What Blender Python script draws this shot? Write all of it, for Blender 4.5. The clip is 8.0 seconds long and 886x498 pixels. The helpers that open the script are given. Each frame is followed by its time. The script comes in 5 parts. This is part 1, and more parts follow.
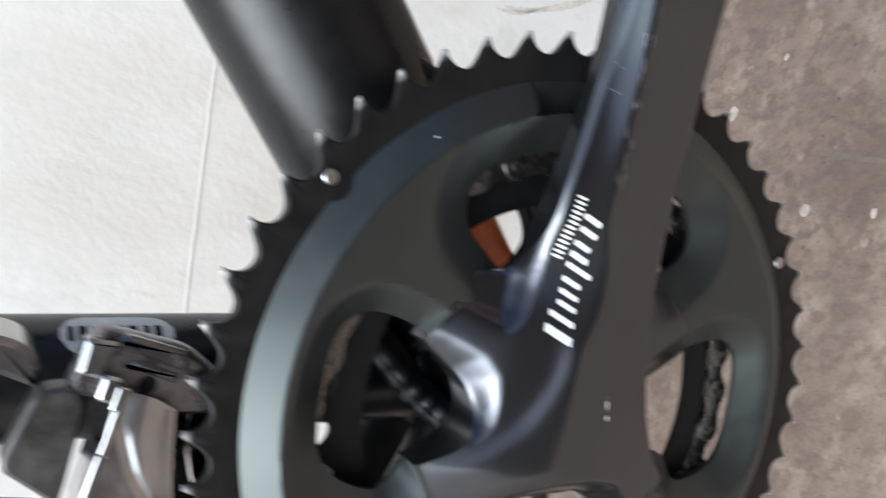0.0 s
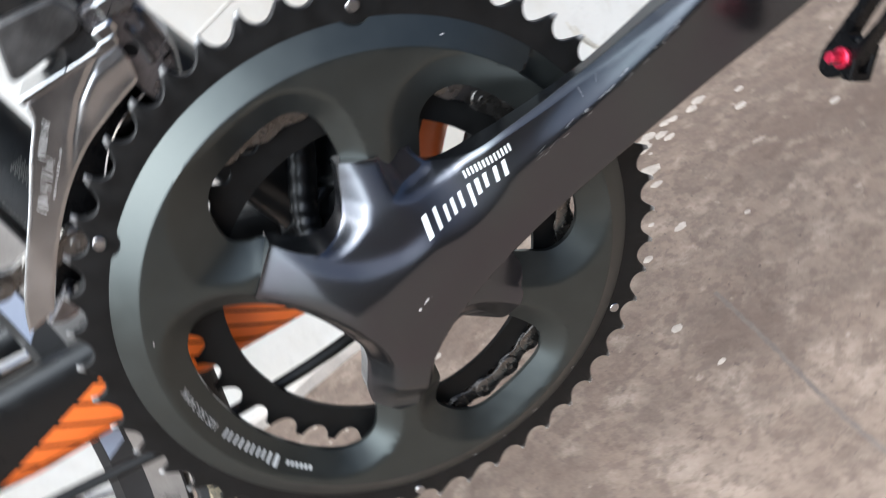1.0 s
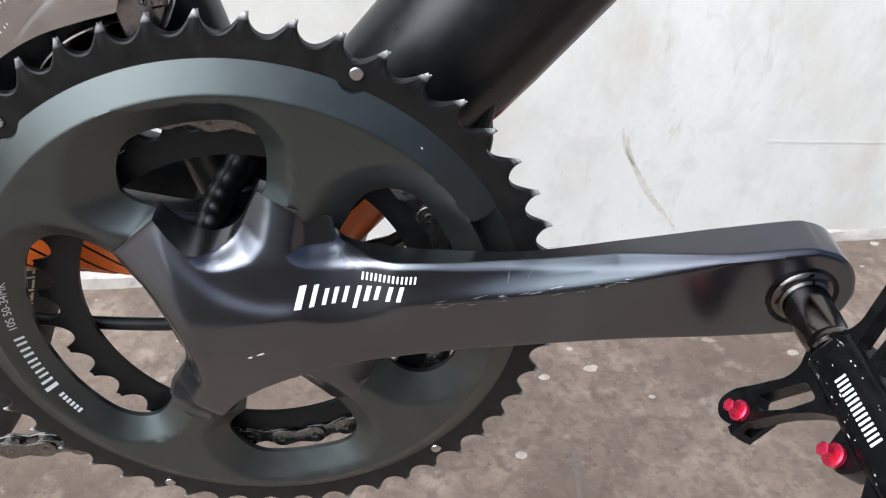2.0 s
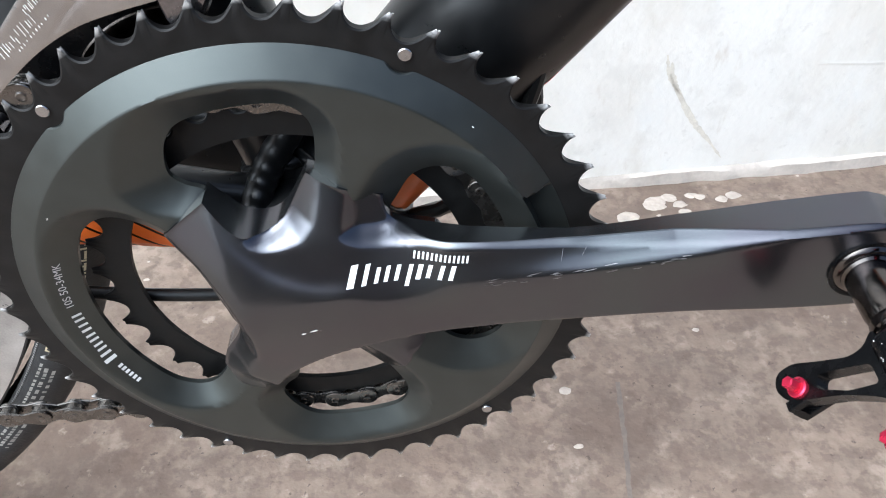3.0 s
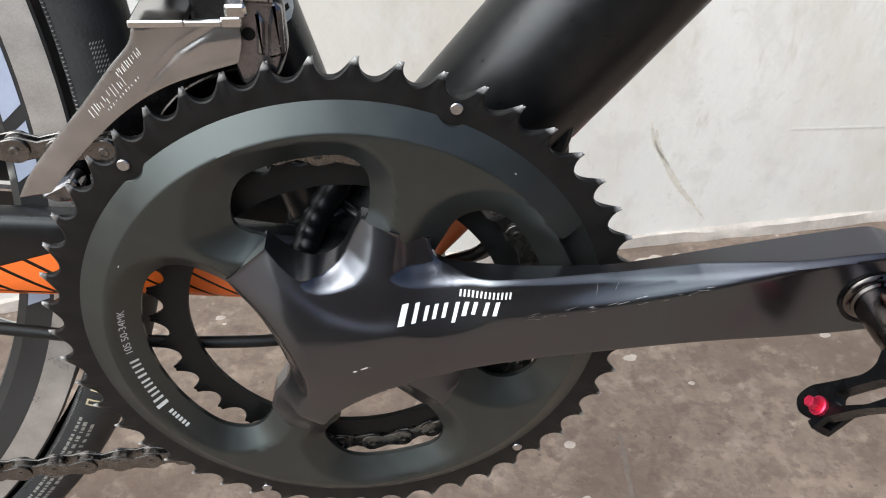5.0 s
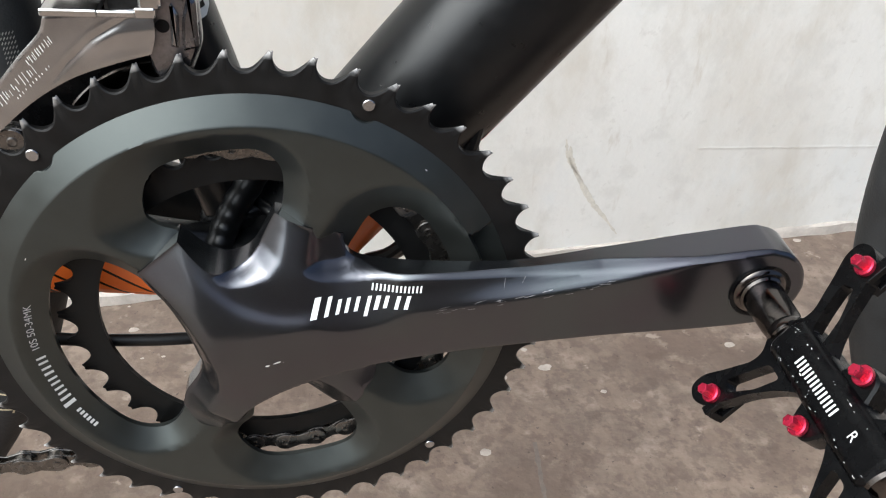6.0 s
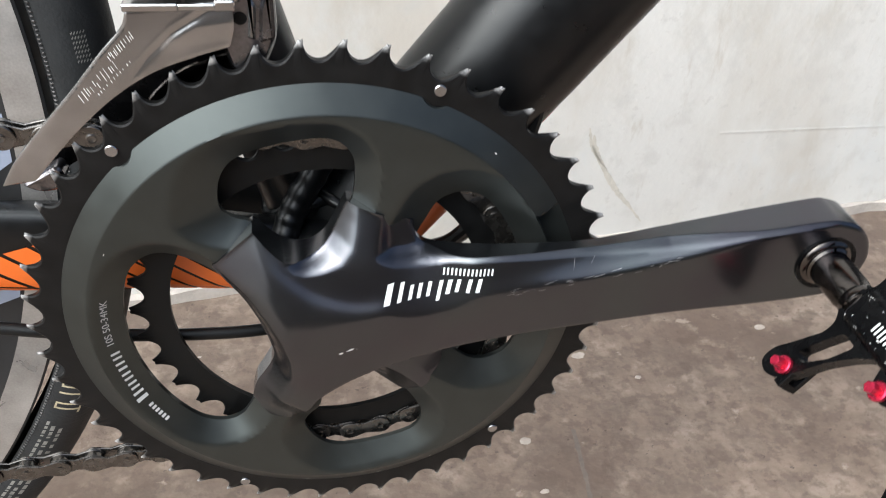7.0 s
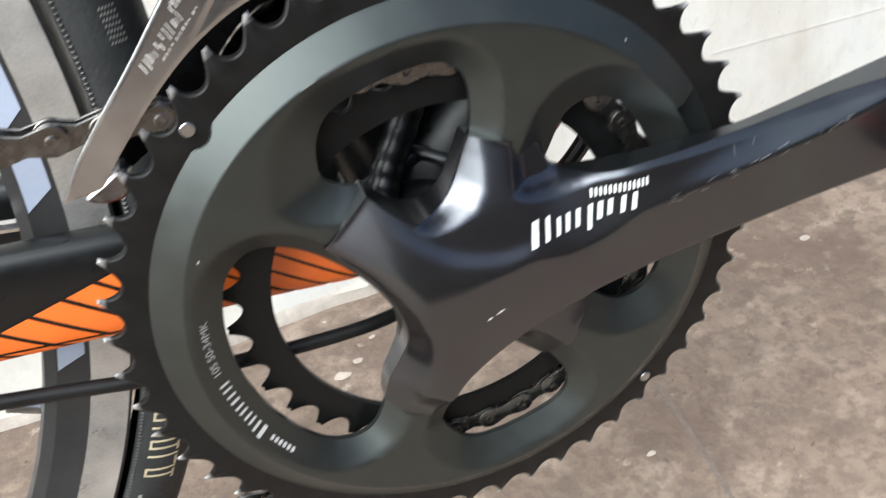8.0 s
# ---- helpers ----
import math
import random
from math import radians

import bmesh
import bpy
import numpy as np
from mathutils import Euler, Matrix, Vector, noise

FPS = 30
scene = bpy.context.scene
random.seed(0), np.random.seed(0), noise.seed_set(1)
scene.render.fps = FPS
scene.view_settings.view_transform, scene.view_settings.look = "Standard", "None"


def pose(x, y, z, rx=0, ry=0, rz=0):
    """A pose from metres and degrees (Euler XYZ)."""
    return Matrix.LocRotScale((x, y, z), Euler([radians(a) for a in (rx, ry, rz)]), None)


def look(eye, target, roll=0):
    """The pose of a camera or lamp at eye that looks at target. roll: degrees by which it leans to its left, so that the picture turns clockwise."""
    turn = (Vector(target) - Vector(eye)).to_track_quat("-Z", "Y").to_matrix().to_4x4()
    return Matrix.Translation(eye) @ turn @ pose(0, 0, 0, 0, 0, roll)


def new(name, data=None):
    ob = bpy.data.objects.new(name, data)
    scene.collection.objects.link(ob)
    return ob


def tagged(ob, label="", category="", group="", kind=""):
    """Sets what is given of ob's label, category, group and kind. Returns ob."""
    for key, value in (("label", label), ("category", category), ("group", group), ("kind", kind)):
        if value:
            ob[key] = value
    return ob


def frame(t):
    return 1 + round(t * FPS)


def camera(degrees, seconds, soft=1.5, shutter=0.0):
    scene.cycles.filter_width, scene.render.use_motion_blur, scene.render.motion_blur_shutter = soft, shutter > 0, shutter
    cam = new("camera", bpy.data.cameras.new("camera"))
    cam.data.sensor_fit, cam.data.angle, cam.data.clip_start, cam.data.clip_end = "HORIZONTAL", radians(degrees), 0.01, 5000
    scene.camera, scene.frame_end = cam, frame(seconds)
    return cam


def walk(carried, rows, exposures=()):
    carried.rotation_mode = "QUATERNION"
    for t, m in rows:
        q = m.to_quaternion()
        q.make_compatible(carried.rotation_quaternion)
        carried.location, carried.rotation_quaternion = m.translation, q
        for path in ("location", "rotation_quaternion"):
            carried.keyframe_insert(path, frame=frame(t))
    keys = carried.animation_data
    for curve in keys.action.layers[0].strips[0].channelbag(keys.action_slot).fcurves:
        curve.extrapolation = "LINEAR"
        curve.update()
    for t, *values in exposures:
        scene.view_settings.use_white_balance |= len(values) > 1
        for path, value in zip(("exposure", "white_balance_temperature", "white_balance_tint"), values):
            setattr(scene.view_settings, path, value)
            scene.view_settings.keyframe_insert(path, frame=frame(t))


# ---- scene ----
cam = camera(54.26, 8.0, soft=1.05, shutter=0.4)
# seconds, eye in metres, turn in degrees; the bottom bracket stands 0.268 m above the ground
PATH = [
    (0.0, 0.0231, -0.1937, 0.4287, 32.55, 54.35, -53.90),
    (0.1, 0.0239, -0.1989, 0.4195, 32.79, 54.11, -53.89),
    (0.3, 0.0283, -0.2077, 0.4169, 33.59, 53.46, -53.25),
    (0.5, 0.0189, -0.2221, 0.4239, 38.87, 48.17, -45.24),
    (0.7, 0.0113, -0.2353, 0.4268, 48.06, 37.46, -32.22),
    (1.0, 0.0054, -0.2493, 0.4309, 52.22, 26.54, -22.67),
    (1.2, 0.0103, -0.2362, 0.4195, 52.67, 13.20, -13.11),
    (1.3, 0.0116, -0.2335, 0.4159, 53.46, 6.03, -9.89),
    (1.5, 0.0402, -0.2266, 0.4204, 54.28, -0.61, -3.83),
    (1.7, 0.0472, -0.2255, 0.4427, 54.62, -3.05, -2.56),
    (2.8, 0.0464, -0.2013, 0.4711, 47.09, -0.80, -0.77),
    (3.0, 0.0418, -0.2044, 0.4732, 47.20, -0.59, -0.99),
    (3.5, 0.0432, -0.2137, 0.4808, 47.29, -0.18, -1.88),
    (4.0, 0.0264, -0.2169, 0.4847, 47.88, -0.39, -2.23),
    (4.2, 0.0192, -0.2200, 0.4831, 48.77, -0.49, -2.60),
    (5.3, 0.0175, -0.2329, 0.4728, 53.31, -1.74, -3.87),
    (5.5, 0.0174, -0.2371, 0.4676, 53.74, -2.73, -5.06),
    (6.0, 0.0206, -0.2401, 0.4758, 54.07, -4.21, -7.09),
    (6.5, 0.0120, -0.2388, 0.4784, 54.07, -3.77, -7.40),
    (7.0, -0.0028, -0.2427, 0.4722, 54.07, -2.59, -8.17),
    (7.2, 0.0035, -0.2325, 0.4528, 54.66, -0.62, -9.33),
    (7.5, -0.0186, -0.2138, 0.4412, 55.37, 2.81, -13.70),
    (7.7, -0.0300, -0.2085, 0.4401, 55.04, 5.23, -15.50),
    (8.0, -0.0543, -0.2071, 0.4287, 54.91, 6.64, -18.45),
]
EXPOSURES = [(0.0, 0.8, 5350, 1), (0.6, 0.89, 5300, 1), (1.4, 0.97, 5350, 2), (1.7, 0.84, 5350, 2), (3.0, 1.13, 5250, 1), (3.5, 0.95, 5350, 1), (4.2, 0.86, 5450, 1), (5.3, 0.68, 5600, 1), (7.0, 0.72, 5600, 1), (8.0, 1.05, 5600, -1)]
walk(cam, [(t, pose(x, y, z, rx, ry, rz)) for t, x, y, z, rx, ry, rz in PATH], EXPOSURES)
# ---- world and light ----
world = bpy.data.worlds.new("sky")
scene.world = world
world.use_nodes = True
wn = world.node_tree
sky = wn.nodes.new("ShaderNodeTexSky")
sky.sky_type, sky.sun_disc = "NISHITA", False
SUN_EL, SUN_AZ = 46.0, 238.0
sky.sun_elevation, sky.sun_rotation = radians(SUN_EL), radians(SUN_AZ)
sky.air_density, sky.dust_density, sky.ozone_density = 0.5, 9.0, 0.3
wn.nodes["Background"].inputs["Strength"].default_value = 0.15
wn.links.new(sky.outputs["Color"], wn.nodes["Background"].inputs["Color"])
sun = new("sun", bpy.data.lights.new("sun", "SUN"))
sun.data.energy, sun.data.angle, sun.data.color = 1.5, radians(74), (1.0, 0.99, 0.97)
az, el = radians(SUN_AZ), radians(SUN_EL)
sun.matrix_world = look((math.sin(az) * math.cos(el) * 5, math.cos(az) * math.cos(el) * 5, math.sin(el) * 5), (0, 0, 0))


# ---- materials ----
def material(name, base, rough=0.5, metal=0.0, vary=0.15, scale=60.0, fine=600.0, bump=0.0, bump_scale=None, rough_vary=0.1, coat=0.0, tint=None, stain=None, specular=0.5):
    """A surface with colour and gloss that vary at two scales, and fine relief."""
    m = bpy.data.materials.new(name)
    m.use_nodes = True
    nt = m.node_tree
    bsdf = nt.nodes["Principled BSDF"]
    co = nt.nodes.new("ShaderNodeTexCoord")
    info = nt.nodes.new("ShaderNodeNewGeometry")
    big, small = nt.nodes.new("ShaderNodeTexNoise"), nt.nodes.new("ShaderNodeTexNoise")
    big.inputs["Scale"].default_value, small.inputs["Scale"].default_value = scale, fine
    big.inputs["Detail"].default_value, small.inputs["Detail"].default_value = 6, 4
    for n in (big, small):
        nt.links.new(info.outputs["Position"], n.inputs["Vector"])
    add = nt.nodes.new("ShaderNodeMath")
    add.operation = "ADD"
    half = nt.nodes.new("ShaderNodeMath")
    half.operation = "MULTIPLY"
    half.inputs[1].default_value = 0.4
    nt.links.new(small.outputs["Fac"], half.inputs[0])
    nt.links.new(big.outputs["Fac"], add.inputs[0])
    nt.links.new(half.outputs[0], add.inputs[1])
    ramp = nt.nodes.new("ShaderNodeMapRange")
    ramp.inputs["From Min"].default_value, ramp.inputs["From Max"].default_value = 0.4, 1.0
    nt.links.new(add.outputs[0], ramp.inputs["Value"])
    mix = nt.nodes.new("ShaderNodeMix")
    mix.data_type = "RGBA"
    dark = [c * (1 - vary) for c in base]
    light = [min(1, c * (1 + vary)) for c in (tint or base)]
    mix.inputs["A"].default_value, mix.inputs["B"].default_value = (*dark, 1), (*light, 1)
    nt.links.new(ramp.outputs["Result"], mix.inputs["Factor"])
    colour = mix.outputs["Result"]
    if stain:
        colour = stain(nt, info, colour)
    nt.links.new(colour, bsdf.inputs["Base Color"])
    rr = nt.nodes.new("ShaderNodeMapRange")
    rr.inputs["To Min"].default_value, rr.inputs["To Max"].default_value = max(0.02, rough - rough_vary), min(1, rough + rough_vary)
    nt.links.new(big.outputs["Fac"], rr.inputs["Value"])
    rr.inputs["From Min"].default_value, rr.inputs["From Max"].default_value = 0.3, 0.7
    nt.links.new(rr.outputs["Result"], bsdf.inputs["Roughness"])
    bsdf.inputs["Metallic"].default_value = metal
    bsdf.inputs["Specular IOR Level"].default_value = specular
    bsdf.inputs["Coat Weight"].default_value = coat
    bsdf.inputs["Coat Roughness"].default_value = 0.08
    if bump:
        b = nt.nodes.new("ShaderNodeBump")
        b.inputs["Strength"].default_value, b.inputs["Distance"].default_value = 1.0, bump
        src = small
        if bump_scale:
            src = nt.nodes.new("ShaderNodeTexNoise")
            src.inputs["Scale"].default_value, src.inputs["Detail"].default_value = bump_scale, 5
            nt.links.new(info.outputs["Position"], src.inputs["Vector"])
        nt.links.new(src.outputs["Fac"], b.inputs["Height"])
        nt.links.new(b.outputs["Normal"], bsdf.inputs["Normal"])
    return m


def blotch(nt, info, colour, scale, low, high, paint, amount=1.0, stretch=(1, 1, 1), detail=6, offset=(0, 0, 0), drift=None):
    """Lays a stain of the colour paint over a colour, where a noise passes low to high."""
    mp = nt.nodes.new("ShaderNodeMapping")
    mp.inputs["Scale"].default_value, mp.inputs["Location"].default_value = stretch, offset
    nt.links.new(info.outputs["Position"], mp.inputs["Vector"])
    n = nt.nodes.new("ShaderNodeTexNoise")
    n.inputs["Scale"].default_value, n.inputs["Detail"].default_value, n.inputs["Roughness"].default_value = scale, detail, 0.6
    nt.links.new(mp.outputs["Vector"], n.inputs["Vector"])
    r = nt.nodes.new("ShaderNodeMapRange")
    r.interpolation_type = "SMOOTHSTEP"
    r.inputs["From Min"].default_value, r.inputs["From Max"].default_value, r.inputs["To Max"].default_value = low, high, amount
    if drift:
        # the stain thickens along a direction of the place
        dot, add = nt.nodes.new("ShaderNodeVectorMath"), nt.nodes.new("ShaderNodeMath")
        dot.operation, dot.inputs[1].default_value = "DOT_PRODUCT", drift[0]
        nt.links.new(info.outputs["Position"], dot.inputs[0])
        less = nt.nodes.new("ShaderNodeMath")
        less.operation, less.inputs[1].default_value = "ADD", drift[1]
        nt.links.new(dot.outputs["Value"], less.inputs[0])
        nt.links.new(less.outputs[0], add.inputs[0])
        nt.links.new(n.outputs["Fac"], add.inputs[1])
        nt.links.new(add.outputs[0], r.inputs["Value"])
    else:
        nt.links.new(n.outputs["Fac"], r.inputs["Value"])
    mix = nt.nodes.new("ShaderNodeMix")
    mix.data_type = "RGBA"
    mix.inputs["B"].default_value = (*paint, 1)
    nt.links.new(r.outputs["Result"], mix.inputs["Factor"])
    nt.links.new(colour, mix.inputs["A"])
    return mix.outputs["Result"]


def concrete_stains(nt, info, c):
    c = blotch(nt, info, c, 6.0, 0.42, 0.68, (0.118, 0.082, 0.062), 0.75)
    c = blotch(nt, info, c, 13.0, 0.5, 0.64, (0.315, 0.248, 0.196), 0.55, offset=(3, 1, 0), detail=10)
    c = blotch(nt, info, c, 17.0, 0.52, 0.85, (0.325, 0.256, 0.203), 0.6, offset=(4, 4, 0), detail=10, drift=((0.25, -1.4, 0), 0.17))
    c = blotch(nt, info, c, 34.0, 0.53, 0.68, (0.34, 0.275, 0.222), 0.5, offset=(7, 3, 0), detail=12)
    c = blotch(nt, info, c, 95.0, 0.48, 0.6, (0.125, 0.09, 0.07), 0.55, offset=(2, 9, 0), detail=8)
    c = blotch(nt, info, c, 42.0, 0.53, 0.62, (0.108, 0.078, 0.06), 0.5, offset=(8, 4, 0), detail=10)
    c = blotch(nt, info, c, 55.0, 0.63, 0.73, (0.42, 0.35, 0.29), 0.6, offset=(1, 7, 0), detail=8)
    c = blotch(nt, info, c, 170.0, 0.65, 0.72, (0.07, 0.052, 0.042), 0.7, offset=(5, 2, 0), detail=3)
    return c


def tooth_wear(nt, info, c):
    """Bare metal shows through on the tips of the teeth."""
    d = nt.nodes.new("ShaderNodeVectorMath")
    d.operation = "MULTIPLY"
    d.inputs[1].default_value = (1, 0, 1)
    nt.links.new(info.outputs["Position"], d.inputs[0])
    e = nt.nodes.new("ShaderNodeVectorMath")
    e.operation = "DISTANCE"
    e.inputs[1].default_value = (0, 0, 0.268)
    nt.links.new(d.outputs["Vector"], e.inputs[0])
    r = nt.nodes.new("ShaderNodeMapRange")
    r.inputs["From Min"].default_value, r.inputs["From Max"].default_value = 0.1014, 0.1034
    nt.links.new(e.outputs["Value"], r.inputs["Value"])
    n = nt.nodes.new("ShaderNodeTexNoise")
    n.inputs["Scale"].default_value, n.inputs["Detail"].default_value = 420, 4
    nt.links.new(info.outputs["Position"], n.inputs["Vector"])
    k = nt.nodes.new("ShaderNodeMath")
    k.operation = "MULTIPLY"
    gain = nt.nodes.new("ShaderNodeMapRange")
    gain.inputs["From Min"].default_value, gain.inputs["From Max"].default_value = 0.3, 0.55
    nt.links.new(n.outputs["Fac"], gain.inputs["Value"])
    nt.links.new(r.outputs["Result"], k.inputs[0])
    nt.links.new(gain.outputs["Result"], k.inputs[1])
    mix = nt.nodes.new("ShaderNodeMix")
    mix.data_type = "RGBA"
    mix.inputs["B"].default_value = (0.42, 0.41, 0.40, 1)
    nt.links.new(k.outputs[0], mix.inputs["Factor"])
    nt.links.new(c, mix.inputs["A"])
    return mix.outputs["Result"]


def wall_stains(nt, info, c):
    c = blotch(nt, info, c, 3.2, 0.42, 0.72, (0.70, 0.655, 0.575), 0.9, stretch=(1.6, 1, 0.7))
    c = blotch(nt, info, c, 11.0, 0.5, 0.7, (0.62, 0.575, 0.49), 0.5, offset=(2, 0, 4), stretch=(1.5, 1, 0.8), detail=8)
    c = blotch(nt, info, c, 7.0, 0.52, 0.7, (0.82, 0.83, 0.81), 0.7, offset=(5, 0, 7), stretch=(1.4, 1, 0.8), detail=8)
    c = blotch(nt, info, c, 30.0, 0.5, 0.68, (0.72, 0.70, 0.65), 0.5, offset=(6, 0, 1), detail=9)
    c = blotch(nt, info, c, 26.0, 0.6, 0.72, (0.60, 0.54, 0.45), 0.45, offset=(1, 0, 9), stretch=(1.8, 1, 0.5), detail=9)
    c = blotch(nt, info, c, 110.0, 0.6, 0.72, (0.66, 0.64, 0.59), 0.35, offset=(4, 0, 2), detail=5)
    c = blotch(nt, info, c, 45.0, 0.68, 0.78, (0.52, 0.50, 0.46), 0.3, offset=(9, 0, 4))
    return c


CONCRETE = material("concrete", (0.178, 0.134, 0.104), 0.85, vary=0.3, scale=30, fine=260, bump=0.0014, bump_scale=120, stain=concrete_stains)
WALL = material("wall_paint", (0.86, 0.845, 0.80), 0.8, vary=0.03, scale=20, fine=300, bump=0.0003, bump_scale=160, stain=wall_stains)
STAIN = material("wall_run_mark", (0.755, 0.72, 0.635), 0.85, vary=0.15, scale=150, fine=600)
SEAM = material("dirt_line", (0.15, 0.122, 0.104), 0.9, vary=0.25, scale=150, fine=500)
MORTAR = material("dried_mortar", (0.42, 0.365, 0.315), 0.9, vary=0.25, scale=90, fine=400, bump=0.0008, bump_scale=200)
# dark colour of the unseen wall added behind the camera
UNSEEN_DARK = material("unseen_wall_dark", (0.14, 0.125, 0.115), 0.9, vary=0.2, scale=6, fine=80)
SKIRT = material("wall_plinth", (0.52, 0.47, 0.42), 0.9, vary=0.2, scale=60, fine=300, bump=0.001, bump_scale=150)
RING = material("ring_steel", (0.0122, 0.0117, 0.0115), 0.42, 0.4, vary=0.25, scale=150, fine=2500, rough_vary=0.1, bump=0.00002, stain=tooth_wear, specular=0.22)
INNER = material("inner_ring_black", (0.005, 0.005, 0.005), 0.5, 0.0, vary=0.3, scale=200, fine=2500, bump=0.00003, specular=0.2)
PLATE = material("ring_plate_paint", (0.066, 0.072, 0.069), 0.33, 0.85, vary=0.08, scale=120, fine=3500, rough_vary=0.04, bump=0.000008)
CRANK = material("crank_anodised", (0.104, 0.096, 0.113), 0.24, 0.97, vary=0.1, scale=34, fine=3000, rough_vary=0.03, tint=(0.096, 0.107, 0.109))
FRAME = material("frame_paint", (0.0028, 0.003, 0.0034), 0.32, 0.0, vary=0.2, scale=200, fine=2600, rough_vary=0.05, bump=0.00003, specular=0.42)
BLACK = material("black_alloy", (0.0025, 0.0025, 0.0028), 0.26, 0.0, vary=0.3, scale=200, fine=2500, bump=0.00004, specular=0.15)
RUBBER = material("tyre_rubber", (0.02, 0.021, 0.022), 0.6, 0.0, vary=0.35, scale=90, fine=1500, bump=0.0002, bump_scale=700, specular=0.3)
HOUSING = material("cable_housing", (0.006, 0.006, 0.006), 0.4, vary=0.2, specular=0.3)
ORANGE = material("orange_decal", (0.78, 0.16, 0.018), 0.38, vary=0.06, scale=80)
SILVER = material("brushed_alloy", (0.37, 0.365, 0.365), 0.2, 0.96, vary=0.18, scale=120, fine=2500, rough_vary=0.06, bump=0.00002)
POLISHED = material("polished_alloy", (0.62, 0.61, 0.60), 0.16, 1.0, vary=0.06, scale=120)
CHAIN = material("chain_steel", (0.15, 0.14, 0.13), 0.27, 0.95, vary=0.35, scale=260, fine=2500, rough_vary=0.12)
CHROME = material("spindle_steel", (0.1, 0.09, 0.084), 0.17, 1.0, vary=0.25, scale=300, fine=1800)
RIM = material("rim_brake_track", (0.40, 0.385, 0.37), 0.36, 0.6, vary=0.3, scale=70, fine=1200, bump=0.00003)
RIMBLACK = material("rim_black", (0.03, 0.03, 0.031), 0.4, 0.3, vary=0.2, specular=0.3)
LAVENDER = material("rim_decal", (0.30, 0.335, 0.43), 0.4, vary=0.08)
RED = material("red_anodised", (0.46, 0.02, 0.058), 0.28, 0.7, vary=0.12, scale=300)
PRINT = material("white_print", (0.64, 0.64, 0.63), 0.5, vary=0.08, scale=400)
PALEPRINT = material("grey_print", (0.55, 0.56, 0.55), 0.5, vary=0.1, scale=400)
ETCH = material("etched_marks", (0.78, 0.76, 0.74), 0.5, 0.2, vary=0.1, scale=400)
SCRATCH = material("bare_metal", (0.22, 0.21, 0.21), 0.4, 0.8, vary=0.4, scale=400)
GOLD = material("tyre_print", (0.42, 0.36, 0.24), 0.55, vary=0.3, scale=250)
FADED = material("faded_print", (0.2, 0.195, 0.18), 0.6, vary=0.4, scale=250)
BODY = material("derailleur_body_alloy", (0.2, 0.19, 0.195), 0.27, 0.95, vary=0.55, scale=110, fine=900, rough_vary=0.12, bump=0.00006, bump_scale=500)
GREASE = material("greasy_alloy", (0.06, 0.057, 0.055), 0.38, 0.6, vary=0.5, scale=130, fine=900, bump=0.0001, bump_scale=400)

# ---- building helpers ----
BB = 0.268
TURN = radians(12.17)
# side view of the bicycle in millimetres from the crank axle: forward, up, towards the viewer
SIDE = Matrix.Scale(0.001, 4) @ Matrix(((1, 0, 0, 0), (0, 0, -1, 0), (0, 1, 0, BB * 1000), (0, 0, 0, 1)))
ARM = SIDE @ Matrix.Rotation(TURN, 4, "Z")
PLACE = {}


def put(ob, parent, m=Matrix.Identity(4)):
    ob.matrix_basis = m
    PLACE[ob] = m
    if parent:
        ob.parent = parent
        ob.matrix_parent_inverse = PLACE[parent].inverted()
    return ob


def thing(name, label, category, base=(0, 0, 0)):
    return tagged(put(new(name), None, Matrix.Translation(base)), label, category)


def make(name, verts, faces, mat, frame_m=Matrix.Identity(4), sharp=35):
    """A mesh in metres from points in the given frame."""
    me = bpy.data.meshes.new(name)
    me.from_pydata([frame_m @ Vector(v) for v in verts], [], faces)
    me.materials.append(mat)
    bm = bmesh.new()
    bm.from_mesh(me)
    bmesh.ops.remove_doubles(bm, verts=bm.verts, dist=1e-7)
    bmesh.ops.recalc_face_normals(bm, faces=bm.faces)
    bm.to_mesh(me)
    bm.free()
    if sharp:
        me.polygons.foreach_set("use_smooth", [True] * len(me.polygons))
        me.set_sharp_from_angle(angle=radians(sharp))
    return me


def part(name, me, parent, label="", m=Matrix.Identity(4)):
    return tagged(put(new(name, me), parent, m), label)


def spline(points, count, closed=True):
    """A smooth curve through points, count samples on each span."""
    p = np.array(points, float)
    n = len(p)
    out = []
    for i in range(n if closed else n - 1):
        a, b, c, d = (p[(i + k) % n] if closed else p[min(max(i + k, 0), n - 1)] for k in (-1, 0, 1, 2))
        for t in np.arange(count) / count:
            out.append(0.5 * (2 * b + (c - a) * t + (2 * a - 5 * b + 4 * c - d) * t * t + (3 * b - a - 3 * c + d) * t ** 3))
    if not closed:
        out.append(p[-1])
    return np.array(out)


def inset(loop, d):
    """A closed loop moved inwards (it runs anticlockwise)."""
    p = np.array(loop, float)
    t = np.roll(p, -1, 0) - np.roll(p, 1, 0)
    t /= np.linalg.norm(t, axis=1, keepdims=True) + 1e-12
    return p + d * np.stack([-t[:, 1], t[:, 0]], 1)


def ccw(loop):
    p = np.array(loop, float)
    q = np.roll(p, -1, 0)
    return p if (p[:, 0] * q[:, 1] - q[:, 0] * p[:, 1]).sum() > 0 else p[::-1]


